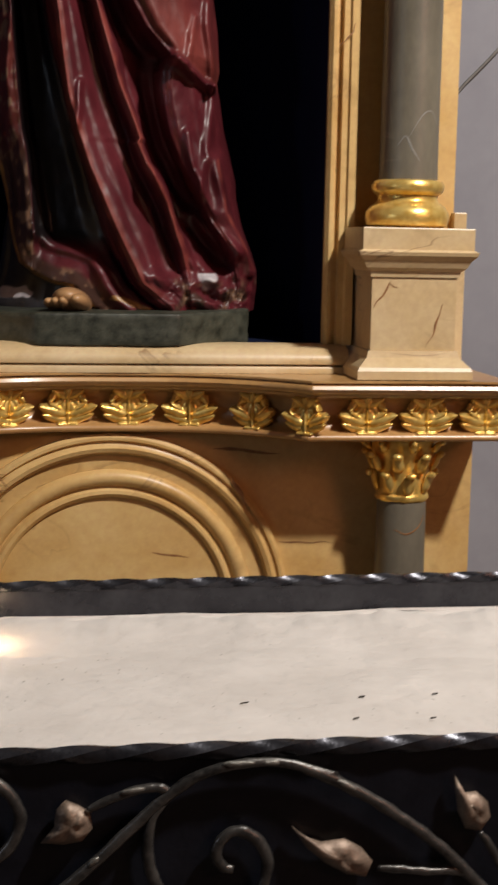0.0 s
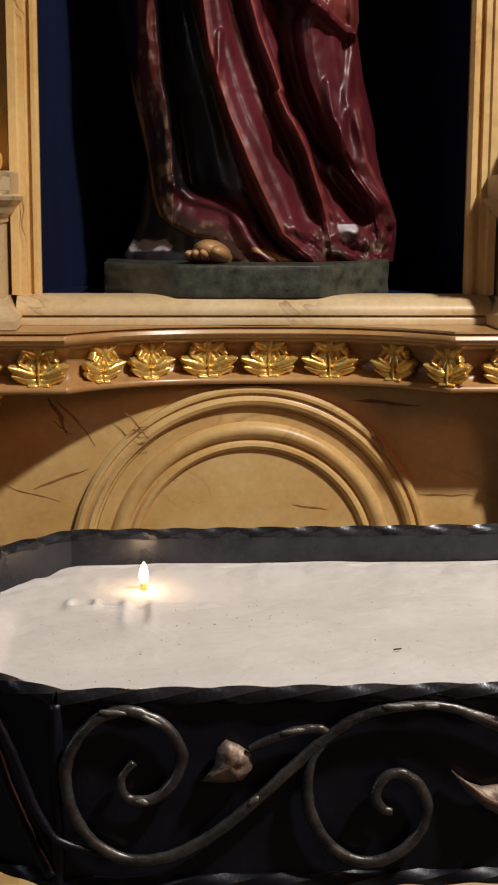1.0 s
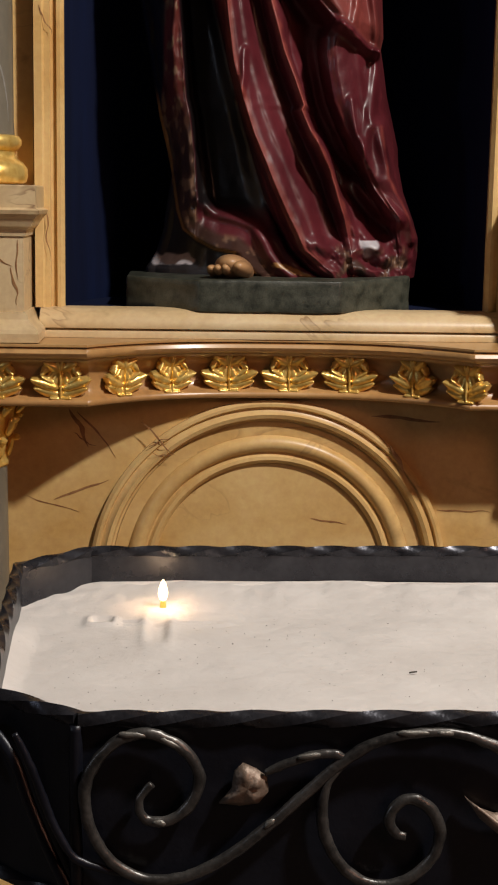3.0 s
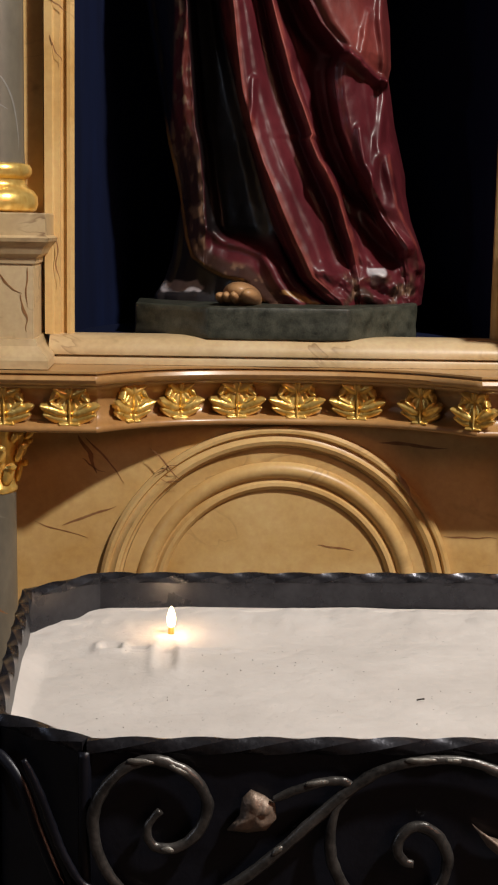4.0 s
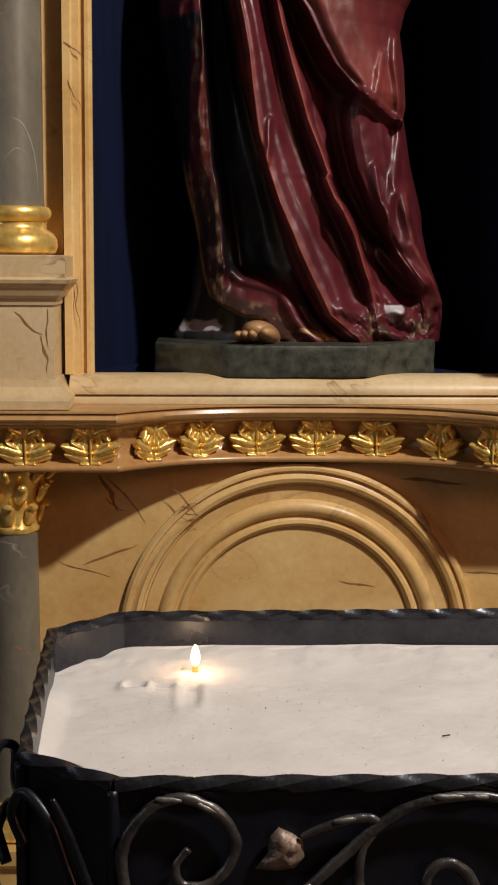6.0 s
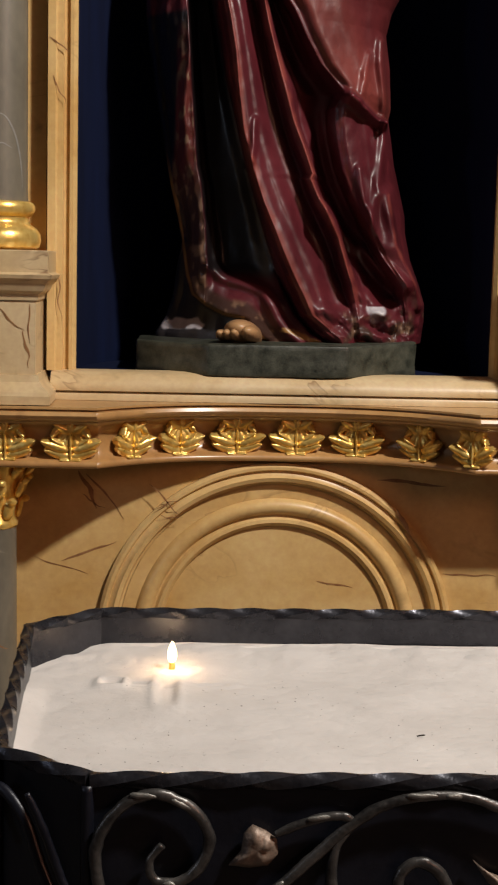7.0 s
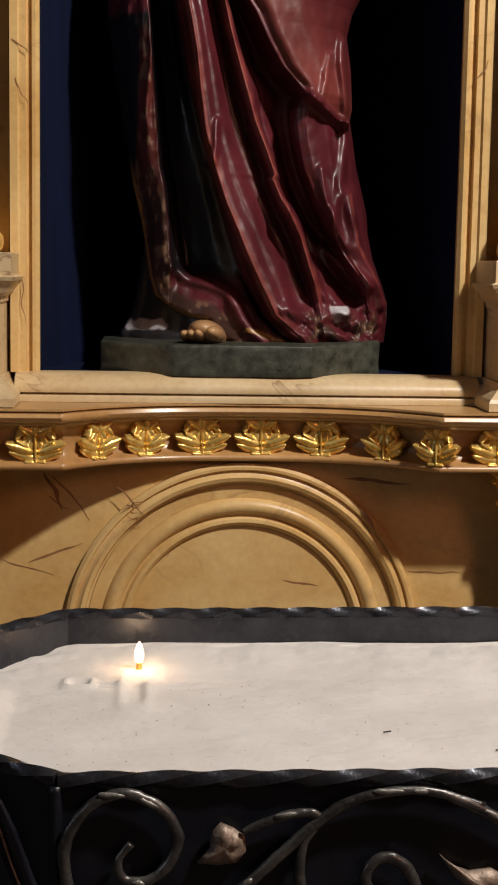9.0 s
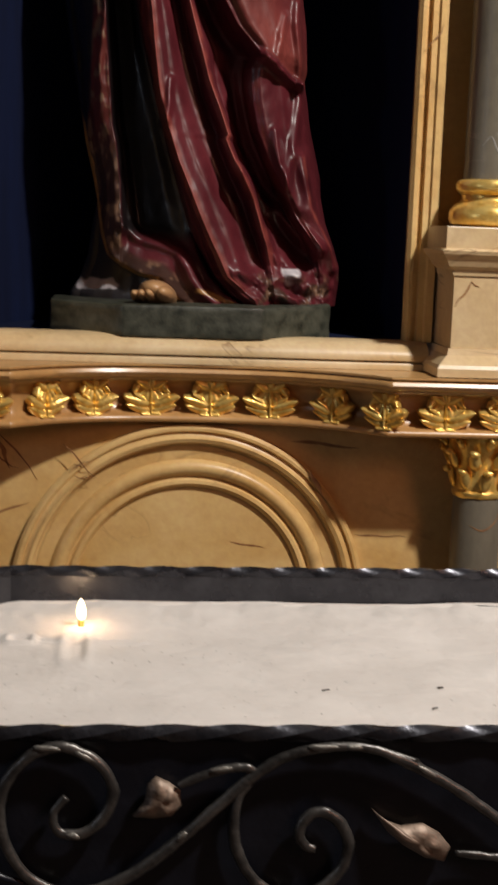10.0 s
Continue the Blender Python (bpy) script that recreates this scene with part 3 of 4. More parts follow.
HEM = [(-0.19, 1.542), (-0.179, 1.47), (-0.168, 1.434), (-0.142, 1.414), (-0.111, 1.399), (-0.079, 1.394), (-0.058, 1.374), (-0.037, 1.353)]
HEM_B = [(-0.143, 1.486), (-0.127, 1.476), (-0.111, 1.464), (-0.075, 1.456), (-0.043, 1.444), (-0.03, 1.421), (-0.017, 1.395), (-0.0, 1.372), (0.026, 1.354)]
GILT = [(-0.006, 1.375), (0.012, 1.372), (0.054, 1.354)]

RIDGE = [(-0.06, 2.107), (-0.04, 1.982), (-0.022, 1.954), (-0.002, 1.926), (0.021, 1.879), (0.047, 1.837), (0.077, 1.806), (0.088, 1.792), (0.074, 1.765), (0.074, 1.74), (0.079, 1.706), (0.09, 1.658), (0.096, 1.645), (0.112, 1.609), (0.137, 1.564), (0.167, 1.507), (0.206, 1.456), (0.217, 1.409), (0.222, 1.356)]
STRIP_L = [(-0.2, 2.107), (-0.203, 1.957), (-0.203, 1.807), (-0.206, 1.70), (-0.212, 1.638), (-0.195, 1.548), (-0.186, 1.488)]

# side folds that do not run the whole height: curve, height, half width
SIDE_FOLDS = ((POUCH, 0.016, 0.014), (CREST_D, 0.024, 0.022), (CREST_E, 0.016, 0.016), (CREST_F, 0.030, 0.026), (CREST_G, 0.022, 0.016), (HEM_B, 0.020, 0.018),
              ([(0.166, 1.743), (0.148, 1.75), (0.123, 1.763), (0.096, 1.783)], 0.022, 0.016), ([(0.062, 1.414), (0.118, 1.394), (0.2, 1.414)], 0.016, 0.020), ([(0.057, 1.359), (0.129, 1.374), (0.22, 1.359)], 0.014, 0.020),
              ([(0.144, 1.439), (0.169, 1.409), (0.2, 1.384)], 0.020, 0.022), ([(-0.066, 1.74), (-0.068, 1.70), (-0.072, 1.668)], 0.012, 0.010), ([(0.12, 1.66), (0.128, 1.60), (0.145, 1.55)], 0.012, 0.014),
              ([(0.135, 1.86), (0.125, 1.82), (0.118, 1.78)], 0.012, 0.012), ([(-0.176, 1.96), (-0.181, 1.86), (-0.190, 1.76), (-0.188, 1.66)], 0.010, 0.012))

# carved depth between the lines that run down the robe: place between two lines, depth; upper and lower
SPANS = (
    ((0.0, 0.000), (0.25, -0.012), (0.5, 0.004), (0.8, 0.014), (1.0, 0.012)),                      # edge to strip
    ((0.0, 0.012), (0.12, -0.022), (0.3, -0.046), (0.75, -0.052), (1.0, -0.036)),                # dark gown to the flank
    ((0.0, -0.036), (0.30, 0.004), (0.75, 0.044), (1.0, 0.054)),                                 # flank up to the first crest
    ((0.0, 0.054), (0.08, 0.050), (0.30, 0.034), (0.62, 0.004), (0.84, -0.006), (0.94, 0.030), (1.0, 0.044)),  # to the second
    ((0.0, 0.044), (0.10, 0.034), (0.26, -0.022), (0.60, -0.044), (0.88, -0.030), (0.96, 0.026), (1.0, 0.040)),  # to the ridge
    ((0.0, 0.040), (0.14, 0.052), (0.45, 0.040), (0.75, 0.018), (1.0, 0.0)))                     # to the far edge


def span_depth(span, t):
    for (ta, da), (tb, db) in zip(span, span[1:]):
        if ta <= t <= tb:
            return da + (db - da) * soft(ta, tb, t)
    return span[-1][1]


def blend(a, b, k):
    return tuple(p + (q - p) * k for p, q in zip(a, b))


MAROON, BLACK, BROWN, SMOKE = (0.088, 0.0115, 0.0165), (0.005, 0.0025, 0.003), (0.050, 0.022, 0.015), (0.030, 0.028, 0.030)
LIT_CREST = (0.21, 0.046, 0.036)
GILDED, OCHRE, GREY_WHITE = (0.45, 0.25, 0.08), (0.30, 0.165, 0.075), (0.52, 0.51, 0.52)


def statue_paint(x, y, z):
    """The paint of the carved figure at a place: gown, mantle, worn brocade hem, underskirt, foot."""
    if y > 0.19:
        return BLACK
    s, c = along(STRIP, z), along(CREST, z)
    grain = noise.noise(Vector((x * 70, 1, z * 36)))
    col = MAROON
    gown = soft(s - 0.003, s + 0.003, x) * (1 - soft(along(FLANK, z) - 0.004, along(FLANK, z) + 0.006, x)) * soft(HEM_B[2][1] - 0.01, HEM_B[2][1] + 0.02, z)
    # orange-red bands along the crests: the warm lamp's highlight put into the colour
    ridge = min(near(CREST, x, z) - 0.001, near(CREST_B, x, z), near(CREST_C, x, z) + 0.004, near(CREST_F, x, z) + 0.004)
    col = blend(LIT_CREST, col, max(soft(0.000, 0.010, ridge + 0.005 * grain), 0.85 * soft(1.47, 1.41, z) * soft(0.05, 0.09, x)))
    # pouch painted lighter where its bulge faces the lamp, fading to the right
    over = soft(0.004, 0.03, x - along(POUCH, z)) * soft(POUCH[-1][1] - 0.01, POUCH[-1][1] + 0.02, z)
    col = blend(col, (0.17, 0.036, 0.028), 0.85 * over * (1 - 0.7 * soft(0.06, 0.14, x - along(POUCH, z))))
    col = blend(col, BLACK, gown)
    strip = soft(along(STRIP_L, z) - 0.004, along(STRIP_L, z) + 0.004, x) * (1 - soft(s - 0.004, s + 0.004, x)) * (1 - soft(1.86, 1.92, z))
    worn = blend(blend(BROWN, (0.10, 0.018, 0.014), soft(1.60, 1.68, z)), (0.17, 0.10, 0.06), soft(0.12, 0.40, grain + 0.5 * noise.noise(Vector((x * 200, 4, z * 90)))))
    if x < s:
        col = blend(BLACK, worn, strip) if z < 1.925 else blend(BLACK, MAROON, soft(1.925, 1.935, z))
    h = near(HEM, x, z)
    if z < 1.50 and h < 0.04 and x > along(HEM, z):
        col = blend(col, worn, 1 - soft(0.022, 0.034, h))
    if z < HEM[0][1] and x < along(HEM, z):
        col = SMOKE
        # chipped grey-white spot on the underskirt
        pale_spot = near(((-0.215, 1.377), (-0.160, 1.379)), x, z) + 0.007 * noise.noise(Vector((x * 70, 0, z * 70)))
        col = blend(GREY_WHITE, col, soft(0.008, 0.012, pale_spot))
    if z < 1.55:
        edge = near(HEM, x, z)
        col = blend(GILDED, col, soft(0.0016, 0.0032, edge + 0.0008 * grain))
    if 1.53 < z < 1.70:
        col = blend(GILDED, col, soft(0.004, 0.008, x - along(EDGE_L, z) + 0.003 * grain) + 1 - soft(1.53, 1.55, z) * (1 - soft(1.64, 1.70, z)) if x - along(EDGE_L, z) < 0.008 else 1.0)
    col = blend(GILDED, col, soft(0.003, 0.005, near(GILT, x, z)))
    if x > 0.10 and z < 1.42:
        col = blend(col, worn, soft(-0.05, 0.25, noise.noise(Vector((x * 38, 3, z * 38)))) * soft(1.42, 1.39, z))
        # grey-white spot on the lower right folds
        pale_spot = math.hypot(x - 0.162, (z - 1.417) * 0.9) + 0.016 * noise.noise(Vector((x * 50, 7, z * 50)))
        col = blend(GREY_WHITE, col, soft(0.010, 0.018, pale_spot))
    return col


def statue():
    bm = bmesh.new()
    nu, nv = 340, 360
    z0, z1 = 1.351, 2.16
    lines = (EDGE_L, STRIP, FLANK, CREST, CREST_B, RIDGE, EDGE_R)
    share = (0.0, 0.14, 0.26, 0.36, 0.56, 0.74, 1.0)
    grid = []
    for j in range(nv + 1):
        z = z0 + (z1 - z0) * j / nv
        at = [along(c, z) for c in lines]
        for k in range(1, 7):
            at[k] = max(at[k], at[k - 1] + 0.006)
        xl, xr = at[0], at[6]
        xc, a = (xl + xr) / 2, (xr - xl) / 2
        calm = 1 - 0.45 * soft(1.42, 1.36, z)
        lift = soft(POUCH[-1][1] - 0.01, POUCH[-1][1] + 0.06, z)
        ring = []
        for i in range(nu):
            f = i / nu
            if f < 0.85:
                u = f / 0.85
                u = 0.5 - 0.5 * math.cos(math.pi * (0.06 + 0.88 * u))
                lo, hi = 0.5 - 0.5 * math.cos(math.pi * 0.06), 0.5 - 0.5 * math.cos(math.pi * 0.94)
                u = 0.35 * (u - lo) / (hi - lo) + 0.65 * f / 0.85
                k = next(n for n in range(6) if u <= share[n + 1] + 1e-9)
                t = (u - share[k]) / (share[k + 1] - share[k])
                x = at[k] + (at[k + 1] - at[k]) * t
                wave = 0.16 * noise.noise(Vector((k * 3.1, 0.5, z * 5))) + 0.10 * noise.noise(Vector((x * 30, 1.5, z * 11)))
                d = span_depth(SPANS[k], min(max(t + wave * 0.85 * t * (1 - t) * 4 * 0.5, 0), 1)) * (1 + 0.12 * noise.noise(Vector((2.3, 8, z * 5))))
                if k == 5:
                    d += 0.008 * lift * soft(0, 0.2, t)
                if k == 1 and z < HEM_B[2][1] + 0.03:
                    d *= soft(HEM_B[2][1] - 0.05, HEM_B[2][1] + 0.03, z)
                if k == 4:
                    d *= 0.55 + 0.45 * soft(1.42, 1.52, z)
                d *= calm * (1 - 0.72 * soft(1.47, 1.40, z) * soft(0.06, 0.11, x))
                for curve, high, wide in SIDE_FOLDS:
                    q = near(curve, x, z)
                    if q < wide:
                        q = 1 - q / wide
                        d += high * q * q * (3 - 2 * q) * 0.9
                if z < HEM[0][1] and x < along(HEM, z):
                    d = -0.030 + 0.003 * noise.noise(Vector((x * 60, 3, z * 6)))
                elif k == 0:
                    d += 0.005 * noise.noise(Vector((x * 80, 0, z * 40)))
                if z < 1.44 and x > 0.05:
                    q = soft(1.44, 1.39, z) * soft(0.05, 0.11, x)
                    d += q * (0.012 + 0.030 * abs(noise.noise(Vector((x * 22, 1.5, z * 30)))) - 0.012 * abs(noise.noise(Vector((x * 60, 4, z * 60)))))
                d += 0.003 * noise.noise(Vector((x * 26, 2, z * 9))) + 0.001 * noise.noise(Vector((x * 70, 6, z * 50)))
                e = min(max((x - xc) / a, -1), 1)
                bow = math.sqrt(max(1 - e * e, 0.0))
                y = 0.185 - 0.125 * bow ** 0.9 - d * min(1.0, bow * 2.6)
            else:
                th = math.pi * (f - 0.85) / 0.15
                x, y = xc + a * math.cos(th), 0.185 + 0.10 * math.sin(th)
            ring.append(bm.verts.new((x, y, z)))
        grid.append(ring)
    for j in range(nv):
        for i in range(nu):
            k = (i + 1) % nu
            bm.faces.new((grid[j][i], grid[j][k], grid[j + 1][k], grid[j + 1][i]))
    inner = [v for ring in grid[1:-1] for v in ring]
    for _ in range(2):
        bmesh.ops.smooth_vert(bm, verts=inner, factor=0.5, use_axis_x=False, use_axis_y=True, use_axis_z=False)
    # shoulders and a plain head above
    last = grid[-1]
    for sx, sy, z in ((0.95, 0.95, 2.25), (0.9, 0.85, 2.33), (0.55, 0.6, 2.38), (0.25, 0.35, 2.40), (0.24, 0.34, 2.43), (0.36, 0.5, 2.48), (0.38, 0.55, 2.54), (0.28, 0.4, 2.60), (0.06, 0.08, 2.625)):
        ring = [bm.verts.new((sx * (v.co.x + 0.02) - 0.02, 0.175 + sy * (v.co.y - 0.175), z)) for v in grid[-1]]
        for i in range(nu):
            bm.faces.new((last[i], last[(i + 1) % nu], ring[(i + 1) % nu], ring[i]))
        last = ring
    bm.faces.new(last)
    bm.faces.new(grid[0])
    body = len(bm.verts)
    # bare foot
    lump(bm, (-0.078, 0.046, 1.366), (0.034, 0.070, 0.023), (-14, 4, -12), 20, 14)
    for x, y, w, r in ((-0.113, 0.026, 0.0100, 0.0115), (-0.101, 0.020, 0.0100, 0.0125), (-0.088, 0.014, 0.0105, 0.0135), (-0.066, 0.010, 0.0150, 0.0165)):
        lump(bm, (x, y, 1.352 + r), (w * 1.15, 0.040, r * 0.86), (-12, 0, -14), 16, 12)
    layer = bm.verts.layers.float_color.new("paint")
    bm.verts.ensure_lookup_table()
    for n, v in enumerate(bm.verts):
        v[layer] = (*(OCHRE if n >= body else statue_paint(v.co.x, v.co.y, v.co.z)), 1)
    return bm


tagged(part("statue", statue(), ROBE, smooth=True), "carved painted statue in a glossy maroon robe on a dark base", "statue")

# ---------------------------------------------------------------- candle stand
stand = thing("candle_stand", 0.20, -1.09, 0, "black wrought-iron candle tray with twisted rim and scrollwork", "candle stand")
SX, SY = 0.20, -1.09
RIM = 1.074
RIGHT = 0.75
OUTLINE = [(-0.275, -0.822), (-0.352, -0.898), (-0.332, -1.303), (-0.250, -1.368), (RIGHT - 0.09, -1.368), (RIGHT, -1.303), (RIGHT, -0.885), (RIGHT - 0.08, -0.802)]
OUTLINE = [(x - SX, y - SY) for x, y in OUTLINE]


def plate(a, b, z0, z1, thick=0.004):
    """A sheet-iron side between two corners."""
    bm = bmesh.new()
    d = (Vector(b) - Vector(a)).normalized()
    n = Vector((-d.y, d.x)) * thick
    n = n if n.dot(-Vector(a) - Vector(b)) > 0 else -n
    c = [Vector(a), Vector(b), Vector(b) + n, Vector(a) + n]
    lo = [bm.verts.new((*p, z0)) for p in c]
    hi = [bm.verts.new((*p, z1)) for p in c]
    for k in range(4):
        bm.faces.new((lo[k], lo[(k + 1) % 4], hi[(k + 1) % 4], hi[k]))
    bm.faces.new(lo)
    bm.faces.new(hi)
    return bm


for k in range(8):
    a, b = OUTLINE[k], OUTLINE[(k + 1) % 8]
    part("side_plate", plate(a, b, 0.915, RIM), PLATE if k in (0, 6, 7) else IRON, stand)
    for z, name in ((RIM, "twisted_rim"), (0.915, "twisted_foot_bar")):
        va, vb = Vector((*a, z)), Vector((*b, z))
        n = max(int((vb - va).length / 0.003), 8)
        path = [va.lerp(vb, i / n) for i in range(n + 1)]
        part(name, tube(path, 0.0074, 16, twist=4.7, square=True, up=Vector((0.0, 0.0, 1.0))), STEEL if z > 1 else IRON, stand, smooth=0.7)


def slab(points, z0, z1):
    bm = bmesh.new()
    lo = [bm.verts.new((x, y, z0)) for x, y in points]
    hi = [bm.verts.new((x, y, z1)) for x, y in points]
    for k in range(len(points)):
        bm.faces.new((lo[k], lo[(k + 1) % len(points)], hi[(k + 1) % len(points)], hi[k]))
    bm.faces.new(lo)
    bm.faces.new(hi)
    return bm


part("bottom_plate", slab([(x * 0.985, y * 0.98) for x, y in OUTLINE], 0.918, 0.922), IRON, stand)
for sx in (-0.36, 0.36):
    for sy in (-0.2, 0.2):
        path = [Vector((sx, sy, 0.917 - 0.917 * i / 40)) for i in range(41)]
        part("leg", tube(path, 0.012, 12, twist=4.0, square=True, up=Vector((1, 0, 0))), IRON, stand, smooth=0.7)

FRONT = -1.372 - SY


def flat(points, lift=0.006):
    return smooth_path([(x - SX, FRONT - lift, z) for x, z in points], 9)


def bar(name, points, thick=0.0050, lift=0.006, material=SCROLL):
    def taper(t):
        return thick * (0.62 + 0.38 * min(1.0, 6 * t, 6 * (1 - t) + 0.1))
    b = tube(flat(points, lift), taper, 10, 0.8)
    for v in b.verts:
        v.co += Vector((noise.noise(v.co * 120), 0, noise.noise(v.co * 120 + Vector((4, 0, 0))))) * 0.0009
    return part(name, b, material, stand, "worn grey forged scroll", smooth=True)


bar("scroll", [(-0.19, 1.023), (-0.201, 1.008), (-0.196, 0.993), (-0.179, 0.991), (-0.162, 1.002), (-0.152, 1.026), (-0.162, 1.049), (-0.184, 1.063), (-0.204, 1.065), (-0.226, 1.053), (-0.243, 1.025), (-0.242, 0.992), (-0.227, 0.961), (-0.203, 0.943), (-0.176, 0.94), (-0.149, 0.948), (-0.117, 0.968), (-0.085, 0.996), (-0.063, 1.017), (-0.038, 1.04), (-0.009, 1.058), (0.027, 1.066), (0.063, 1.064), (0.1, 1.052)])
bar("scroll", [(0.024, 1.065), (0.056, 1.065), (0.088, 1.054), (0.126, 1.034), (0.16, 1.011), (0.194, 0.984), (0.225, 0.952), (0.266, 0.91), (0.311, 0.892), (0.35, 0.91), (0.388, 0.959), (0.425, 1.002), (0.474, 1.03), (0.53, 1.038)])
bar("scroll", [(-0.037, 1.039), (-0.049, 1.021), (-0.052, 0.997), (-0.047, 0.971), (-0.03, 0.946), (-0.007, 0.934), (0.018, 0.938), (0.039, 0.957), (0.045, 0.981), (0.036, 1.001), (0.021, 1.009), (0.008, 1.003), (0.003, 0.99), (0.009, 0.979), (0.017, 0.976)])
bar("tendril", [(-0.032, 1.043), (-0.045, 1.048), (-0.063, 1.046), (-0.081, 1.04), (-0.099, 1.032)], 0.0040)
bar("tendril", [(-0.205, 0.943), (-0.23, 0.95), (-0.252, 0.959), (-0.267, 0.983), (-0.278, 1.012), (-0.29, 1.045), (-0.300, 1.066)], 0.0036, material=IRON)
bar("tendril", [(0.137, 0.972), (0.157, 0.97), (0.181, 0.967), (0.205, 0.966), (0.224, 0.957)], 0.0036)
bar("tendril", [(0.223, 0.999), (0.232, 0.987), (0.243, 0.966), (0.259, 0.936), (0.28, 0.914)], 0.0036)


def rub(x, z, length, lean):
    """A spot on a scroll where the black has worn off to bright metal."""
    bm = bmesh.new()
    lump(bm, (x - SX, FRONT - 0.0088, z), (length, 0.0022, 0.0026), (0, lean, 0), 12, 8)
    for v in bm.verts:
        v.co += Vector((noise.noise(v.co * 240), 0, noise.noise(v.co * 240 + Vector((3, 0, 0))))) * 0.0010
    return part("worn_patch", bm, BRIGHT, stand, "bright worn metal", smooth=True)


for spot in ((-0.206, 1.0655, 0.012, 4), (-0.176, 1.0585, 0.010, 28), (0.020, 1.0665, 0.014, 0), (0.046, 1.0665, 0.007, 2), (-0.064, 1.0475, 0.010, -8), (-0.095, 0.990, 0.006, -40), (-0.184, 0.9905, 0.006, 10), (0.108, 1.0455, 0.010, 28)):
    rub(*spot)


def leaf_plate(points, middle, bulge=0.006):
    """A hammered sheet leaf: an outline raised to a middle ridge."""
    bm = bmesh.new()
    mx, mz = middle
    rim_v = [bm.verts.new((x - SX, FRONT - 0.004, z)) for x, z in points]
    mid_v = [bm.verts.new(((x + mx) / 2 - SX, FRONT - 0.006 - bulge * (0.8 + 0.5 * math.sin(3 * k)), (z + mz) / 2)) for k, (x, z) in enumerate(points)]
    back_v = [bm.verts.new((x - SX, FRONT - 0.001, z)) for x, z in points]
    top = bm.verts.new((mx - SX, FRONT - 0.006 - bulge * 0.7, mz))
    n = len(points)
    for k in range(n):
        j = (k + 1) % n
        bm.faces.new((rim_v[k], rim_v[j], mid_v[j], mid_v[k]))
        bm.faces.new((mid_v[k], mid_v[j], top))
        bm.faces.new((back_v[k], back_v[j], rim_v[j], rim_v[k]))
    bm.faces.new(back_v)
    bmesh.ops.subdivide_edges(bm, edges=list(bm.edges), cuts=1, use_grid_fill=True, smooth=0.6)
    return bm


part("iron_leaf", leaf_plate([(-0.136, 1.005), (-0.126, 1.017), (-0.124, 1.032), (-0.117, 1.039), (-0.106, 1.034), (-0.097, 1.027), (-0.096, 1.015), (-0.104, 1.005), (-0.119, 1.003)], (-0.113, 1.02)), RUST, stand, "rusty hammered iron leaf", smooth=True)
part("iron_leaf", leaf_plate([(0.065, 1.01), (0.076, 1.0), (0.09, 0.995), (0.109, 0.997), (0.123, 0.989), (0.133, 0.977), (0.128, 0.964), (0.112, 0.967), (0.093, 0.978), (0.078, 0.991)], (0.107, 0.982)), RUST, stand, "rusty hammered iron leaf", smooth=True)
part("iron_leaf", leaf_plate([(0.2, 1.048), (0.205, 1.032), (0.219, 1.033), (0.229, 1.024), (0.232, 1.011), (0.224, 0.999), (0.211, 1.002), (0.204, 1.017)], (0.218, 1.017)), RUST, stand, "rusty hammered iron leaf", smooth=True)


# scrollwork on the slanted corner and the end of the tray
def side_scroll(a, b, turns):
    a, b = Vector((*a, 0)), Vector((*b, 0))
    d = (b - a)
    out = Vector((d.y, -d.x, 0)).normalized()
    out = out if out.dot(a) > 0 else -out
    pts = [a + d * u + out * (0.006 + o) + Vector((0, 0, z)) for u, o, z in turns]
    return tube(smooth_path(pts, 9), 0.0052, 10, 0.8)


part("scroll", side_scroll(OUTLINE[3], OUTLINE[2], [(0.02, 0.002, 0.925), (0.2, 0.002, 0.95), (0.42, 0.004, 0.99), (0.6, 0.006, 1.03), (0.86, 0.008, 1.05), (0.98, 0.01, 1.03), (0.85, 0.01, 1.005)]), IRON, stand, smooth=True)
part("scroll", side_scroll(OUTLINE[2], OUTLINE[1], [(0.0, 0.010, 0.98), (0.05, 0.022, 1.01), (0.12, 0.030, 1.035), (0.2, 0.024, 1.055), (0.3, 0.012, 1.04), (0.36, 0.014, 1.0), (0.5, 0.016, 0.96)]), IRON, stand, smooth=True)
part("scroll", side_scroll(OUTLINE[2], OUTLINE[1], [(0.0, 0.008, 0.925), (0.06, 0.022, 0.945), (0.14, 0.028, 0.97), (0.3, 0.020, 0.985), (0.5, 0.012, 0.95)]), IRON, stand, smooth=True)
for k in (2, 3):
    x, y = OUTLINE[k]
    path = [Vector((x * 1.004, y * 1.006, 0.915 + 0.155 * i / 30)) for i in range(31)]
    part("corner_bar", tube(path, 0.0055, 8, up=Vector((1, 0, 0))), IRON, stand, smooth=True)


# ---------------------------------------------------------------- sand, candle, litter
FLAME_X, FLAME_Y = -0.188, -0.905


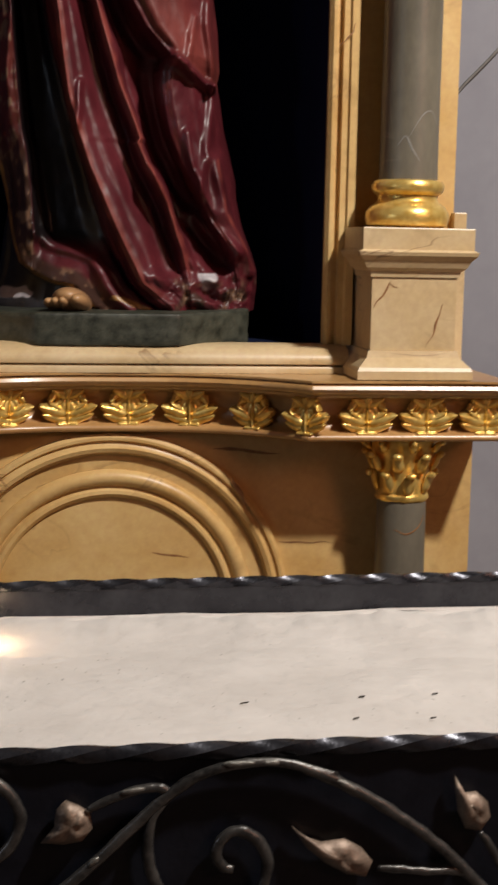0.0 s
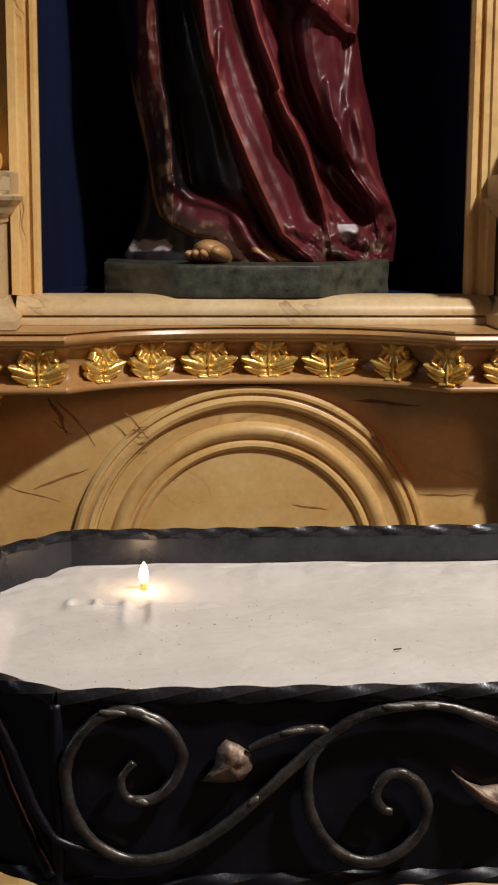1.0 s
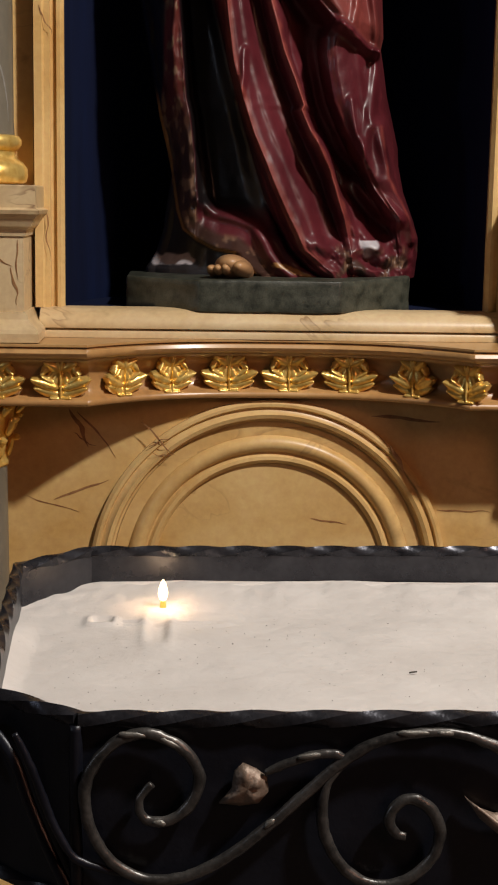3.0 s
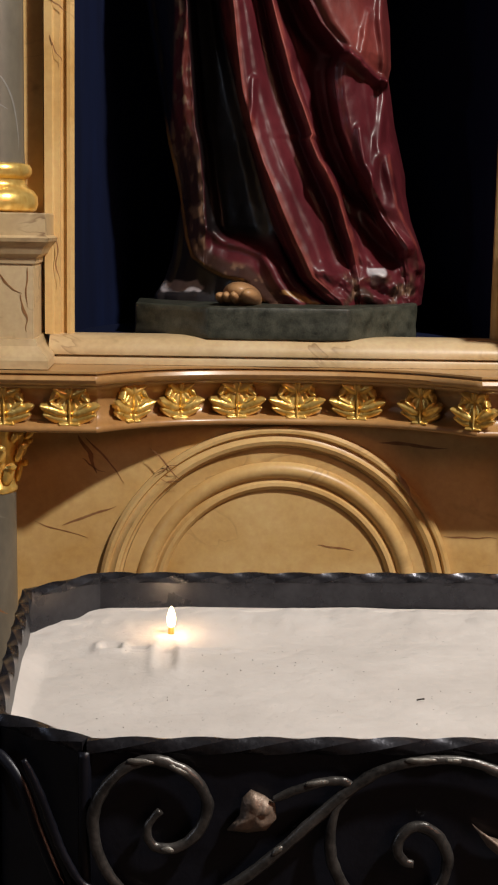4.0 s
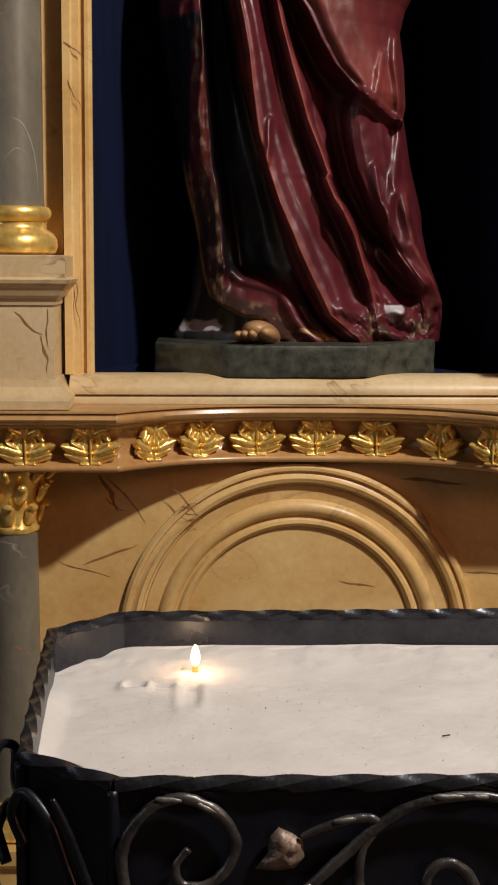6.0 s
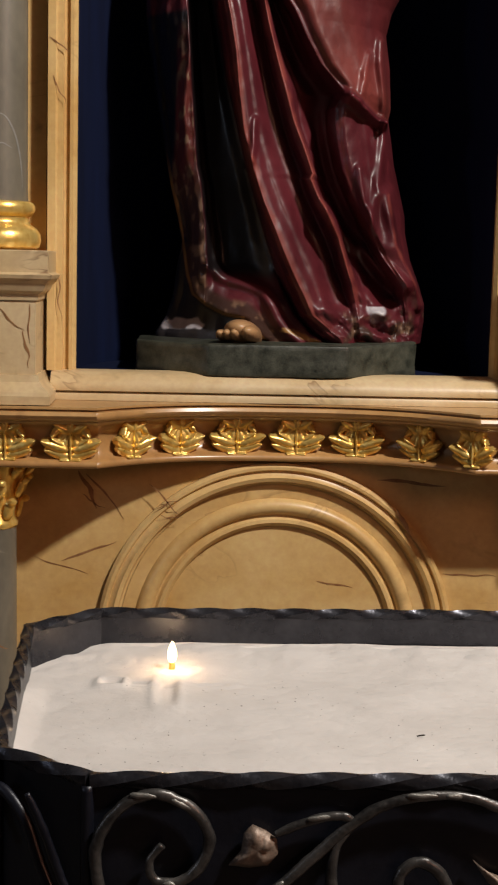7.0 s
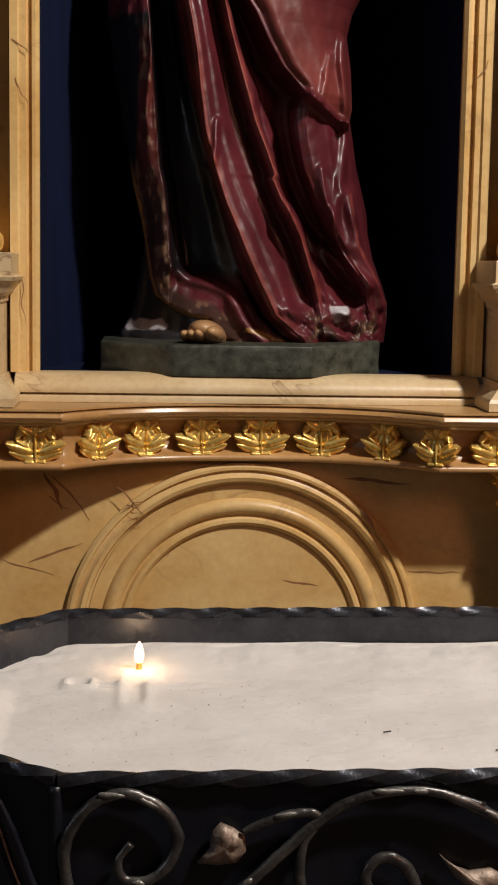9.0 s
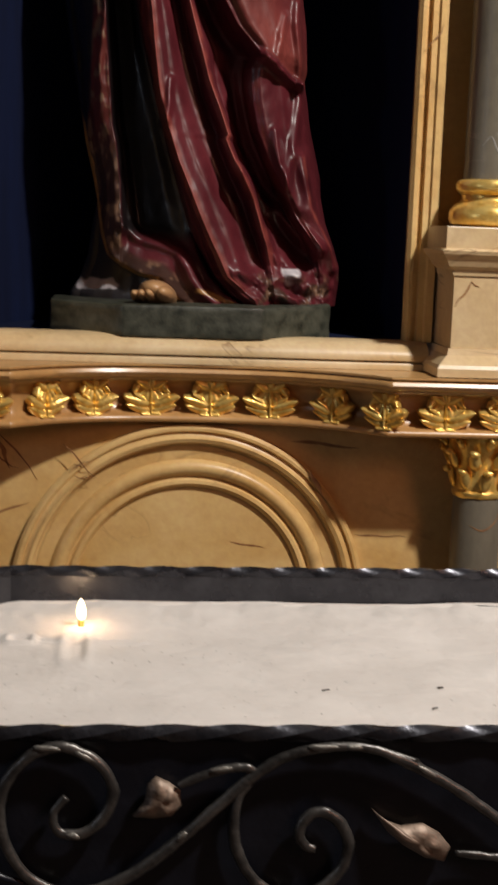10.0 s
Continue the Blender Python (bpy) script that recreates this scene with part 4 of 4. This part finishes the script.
def sand():
    """A raked, dimpled bed of sand that fills the tray."""
    bm = bmesh.new()
    inset = [(x * 0.994, y * 0.988) for x, y in OUTLINE]
    nx, ny = 380, 190
    y_lo, y_hi = min(y for _, y in inset), max(y for _, y in inset)
    rows = []
    for j in range(ny + 1):
        y = y_lo + (y_hi - y_lo) * (0.0005 + 0.999 * j / ny)
        cross = []
        for (ax, ay), (bx, by) in zip(inset, inset[1:] + inset[:1]):
            if (ay - y) * (by - y) < 0:
                cross.append(ax + (bx - ax) * (y - ay) / (by - ay))
        row = []
        for i in range(nx + 1):
            x = min(cross) + (max(cross) - min(cross)) * i / nx
            wx, wy = x + SX, y + SY
            z = 1.0275 + 0.0026 * noise.noise(Vector((wx * 7, wy * 9, 0))) + 0.0014 * noise.noise(Vector((wx * 26, wy * 34, 3))) + 0.0006 * noise.noise(Vector((wx * 110, wy * 130, 6)))
            z += (0.009 + 0.006 * noise.noise(Vector((wx * 16, 0, 5))) + 0.002 * noise.noise(Vector((wx * 60, wy * 40, 2))) + 0.005 * soft(-0.24, -0.30, wx) * noise.noise(Vector((wx * 45, wy * 45, 9)))) * soft(-0.95, -0.82, wy)                                     # banked up along the far side
            z += 0.016 * soft(-0.315, -0.348, wx) * soft(-0.92, -1.05, wy)          # and against the end
            for hx, hy, rx, ry, deep in ((-0.193, -0.982, 0.0100, 0.040, 0.0032), (-0.254, -0.953, 0.010, 0.010, 0.006), (-0.15, -0.955, 0.022, 0.004, 0.003), (-0.225, -0.955, 0.012, 0.004, 0.003)):
                q = (((wx - hx) / rx) ** 4 + ((wy - hy) / ry) ** 4) ** 0.25
                if q < 3:
                    z += deep * (-math.exp(-q ** 4) + 0.7 * math.exp(-((q - 1.5) ** 2) * 4))
            row.append(bm.verts.new((x, y, z)))
        rows.append(row)
    for a, b in zip(rows, rows[1:]):
        for i in range(nx):
            bm.faces.new((a[i], a[i + 1], b[i + 1], b[i]))
    return bm


tagged(part("sand", sand(), SAND, smooth=True, at=pose(SX, SY, 0)), "pale grey-white sand filling the iron tray", "sand", kind="stuff")

candle = thing("candle", FLAME_X, FLAME_Y, 1.022, "short burning amber wax candle stub in the sand", "candle")
part("wax_stub", lathe([(0.0036, 0), (0.0036, 0.013), (0.0030, 0.016), (0.0012, 0.0165)], 16), WAX, candle, smooth=0.8)
part("wick", tube([Vector((0, 0, 0.016)), Vector((0.0003, 0, 0.019)), Vector((0.0008, 0, 0.022))], 0.0006, 6, up=Vector((1, 0, 0))), WICK, candle)
part("flame", lathe([(0.0008, 0.0160), (0.0040, 0.0185), (0.0052, 0.023), (0.0054, 0.027), (0.0044, 0.032), (0.0028, 0.037), (0.0005, 0.041)], 20), FLAME, candle, "bright candle flame", smooth=True)
glow = bpy.data.lights.new("candle_light", "POINT")
glow.energy, glow.color, glow.shadow_soft_size = 0.20, (1.0, 0.66, 0.38), 0.008
new("candle_light", glow).location = (FLAME_X, FLAME_Y - 0.002, 1.050)


def twig(x, y, length, turn, label):
    path = [Vector((length * (u - 0.5), 0.0003 * math.sin(5 * u), 0.0004 + 0.0006 * u)) for u in [k / 8 for k in range(9)]]
    ob = part("twig", tube(path, 0.0008, 6, up=Vector((0, 0, 1))), WICK, None, at=pose(x, y, 1.0295, 0, 0, turn))
    return tagged(ob, label, "twig", "burnt bits in the sand")


twig(0.062, -1.126, 0.008, 15, "burnt black match end lying on the sand")
twig(0.162, -1.180, 0.006, 25, "charred wick bit lying on the sand")
twig(0.182, -1.117, 0.006, 10, "charred wick bit lying on the sand")
twig(0.258, -1.115, 0.006, 5, "charred wick bit lying on the sand")
twig(0.236, -1.186, 0.006, 15, "charred wick bit lying on the sand")


def grit():
    """Scattered dark crumbs on the sand, too many and small to count."""
    bm = bmesh.new()
    rng = random.Random(4)
    for k in range(130):
        cx, cy = rng.choice(((-0.27, -1.12), (-0.1, -1.0), (0.05, -0.95), (0.1, -1.15), (-0.22, -1.22)))
        x, y = rng.gauss(cx, 0.08), rng.gauss(cy, 0.06)
        if not (-0.30 < x < 0.6 and -1.32 < y < -0.90):
            continue
        r = rng.uniform(0.0002, 0.0006)
        m = Matrix.LocRotScale((x, y, 1.0285 + 0.0026 * noise.noise(Vector((x * 7, y * 9, 0)))), Euler((rng.random(), rng.random(), 3 * rng.random())), (r * rng.uniform(1, 2), r, r * 0.7))
        bmesh.ops.create_icosphere(bm, subdivisions=1, radius=1.0, matrix=m)
    return bm


tagged(part("grit", grit(), ASH), "dark crumbs of ash scattered on the sand", "grit", kind="stuff")


# a cable run along the church wall
cable_path = smooth_path([(0.797, 0.842, 1.754), (0.842, 0.842, 1.836), (0.953, 0.842, 1.956), (1.353, 0.842, 2.416)], 8)
tagged(part("cable", tube(cable_path, 0.004, 8), ASH, smooth=True), "thin grey cable fixed along the plastered wall", "cable")
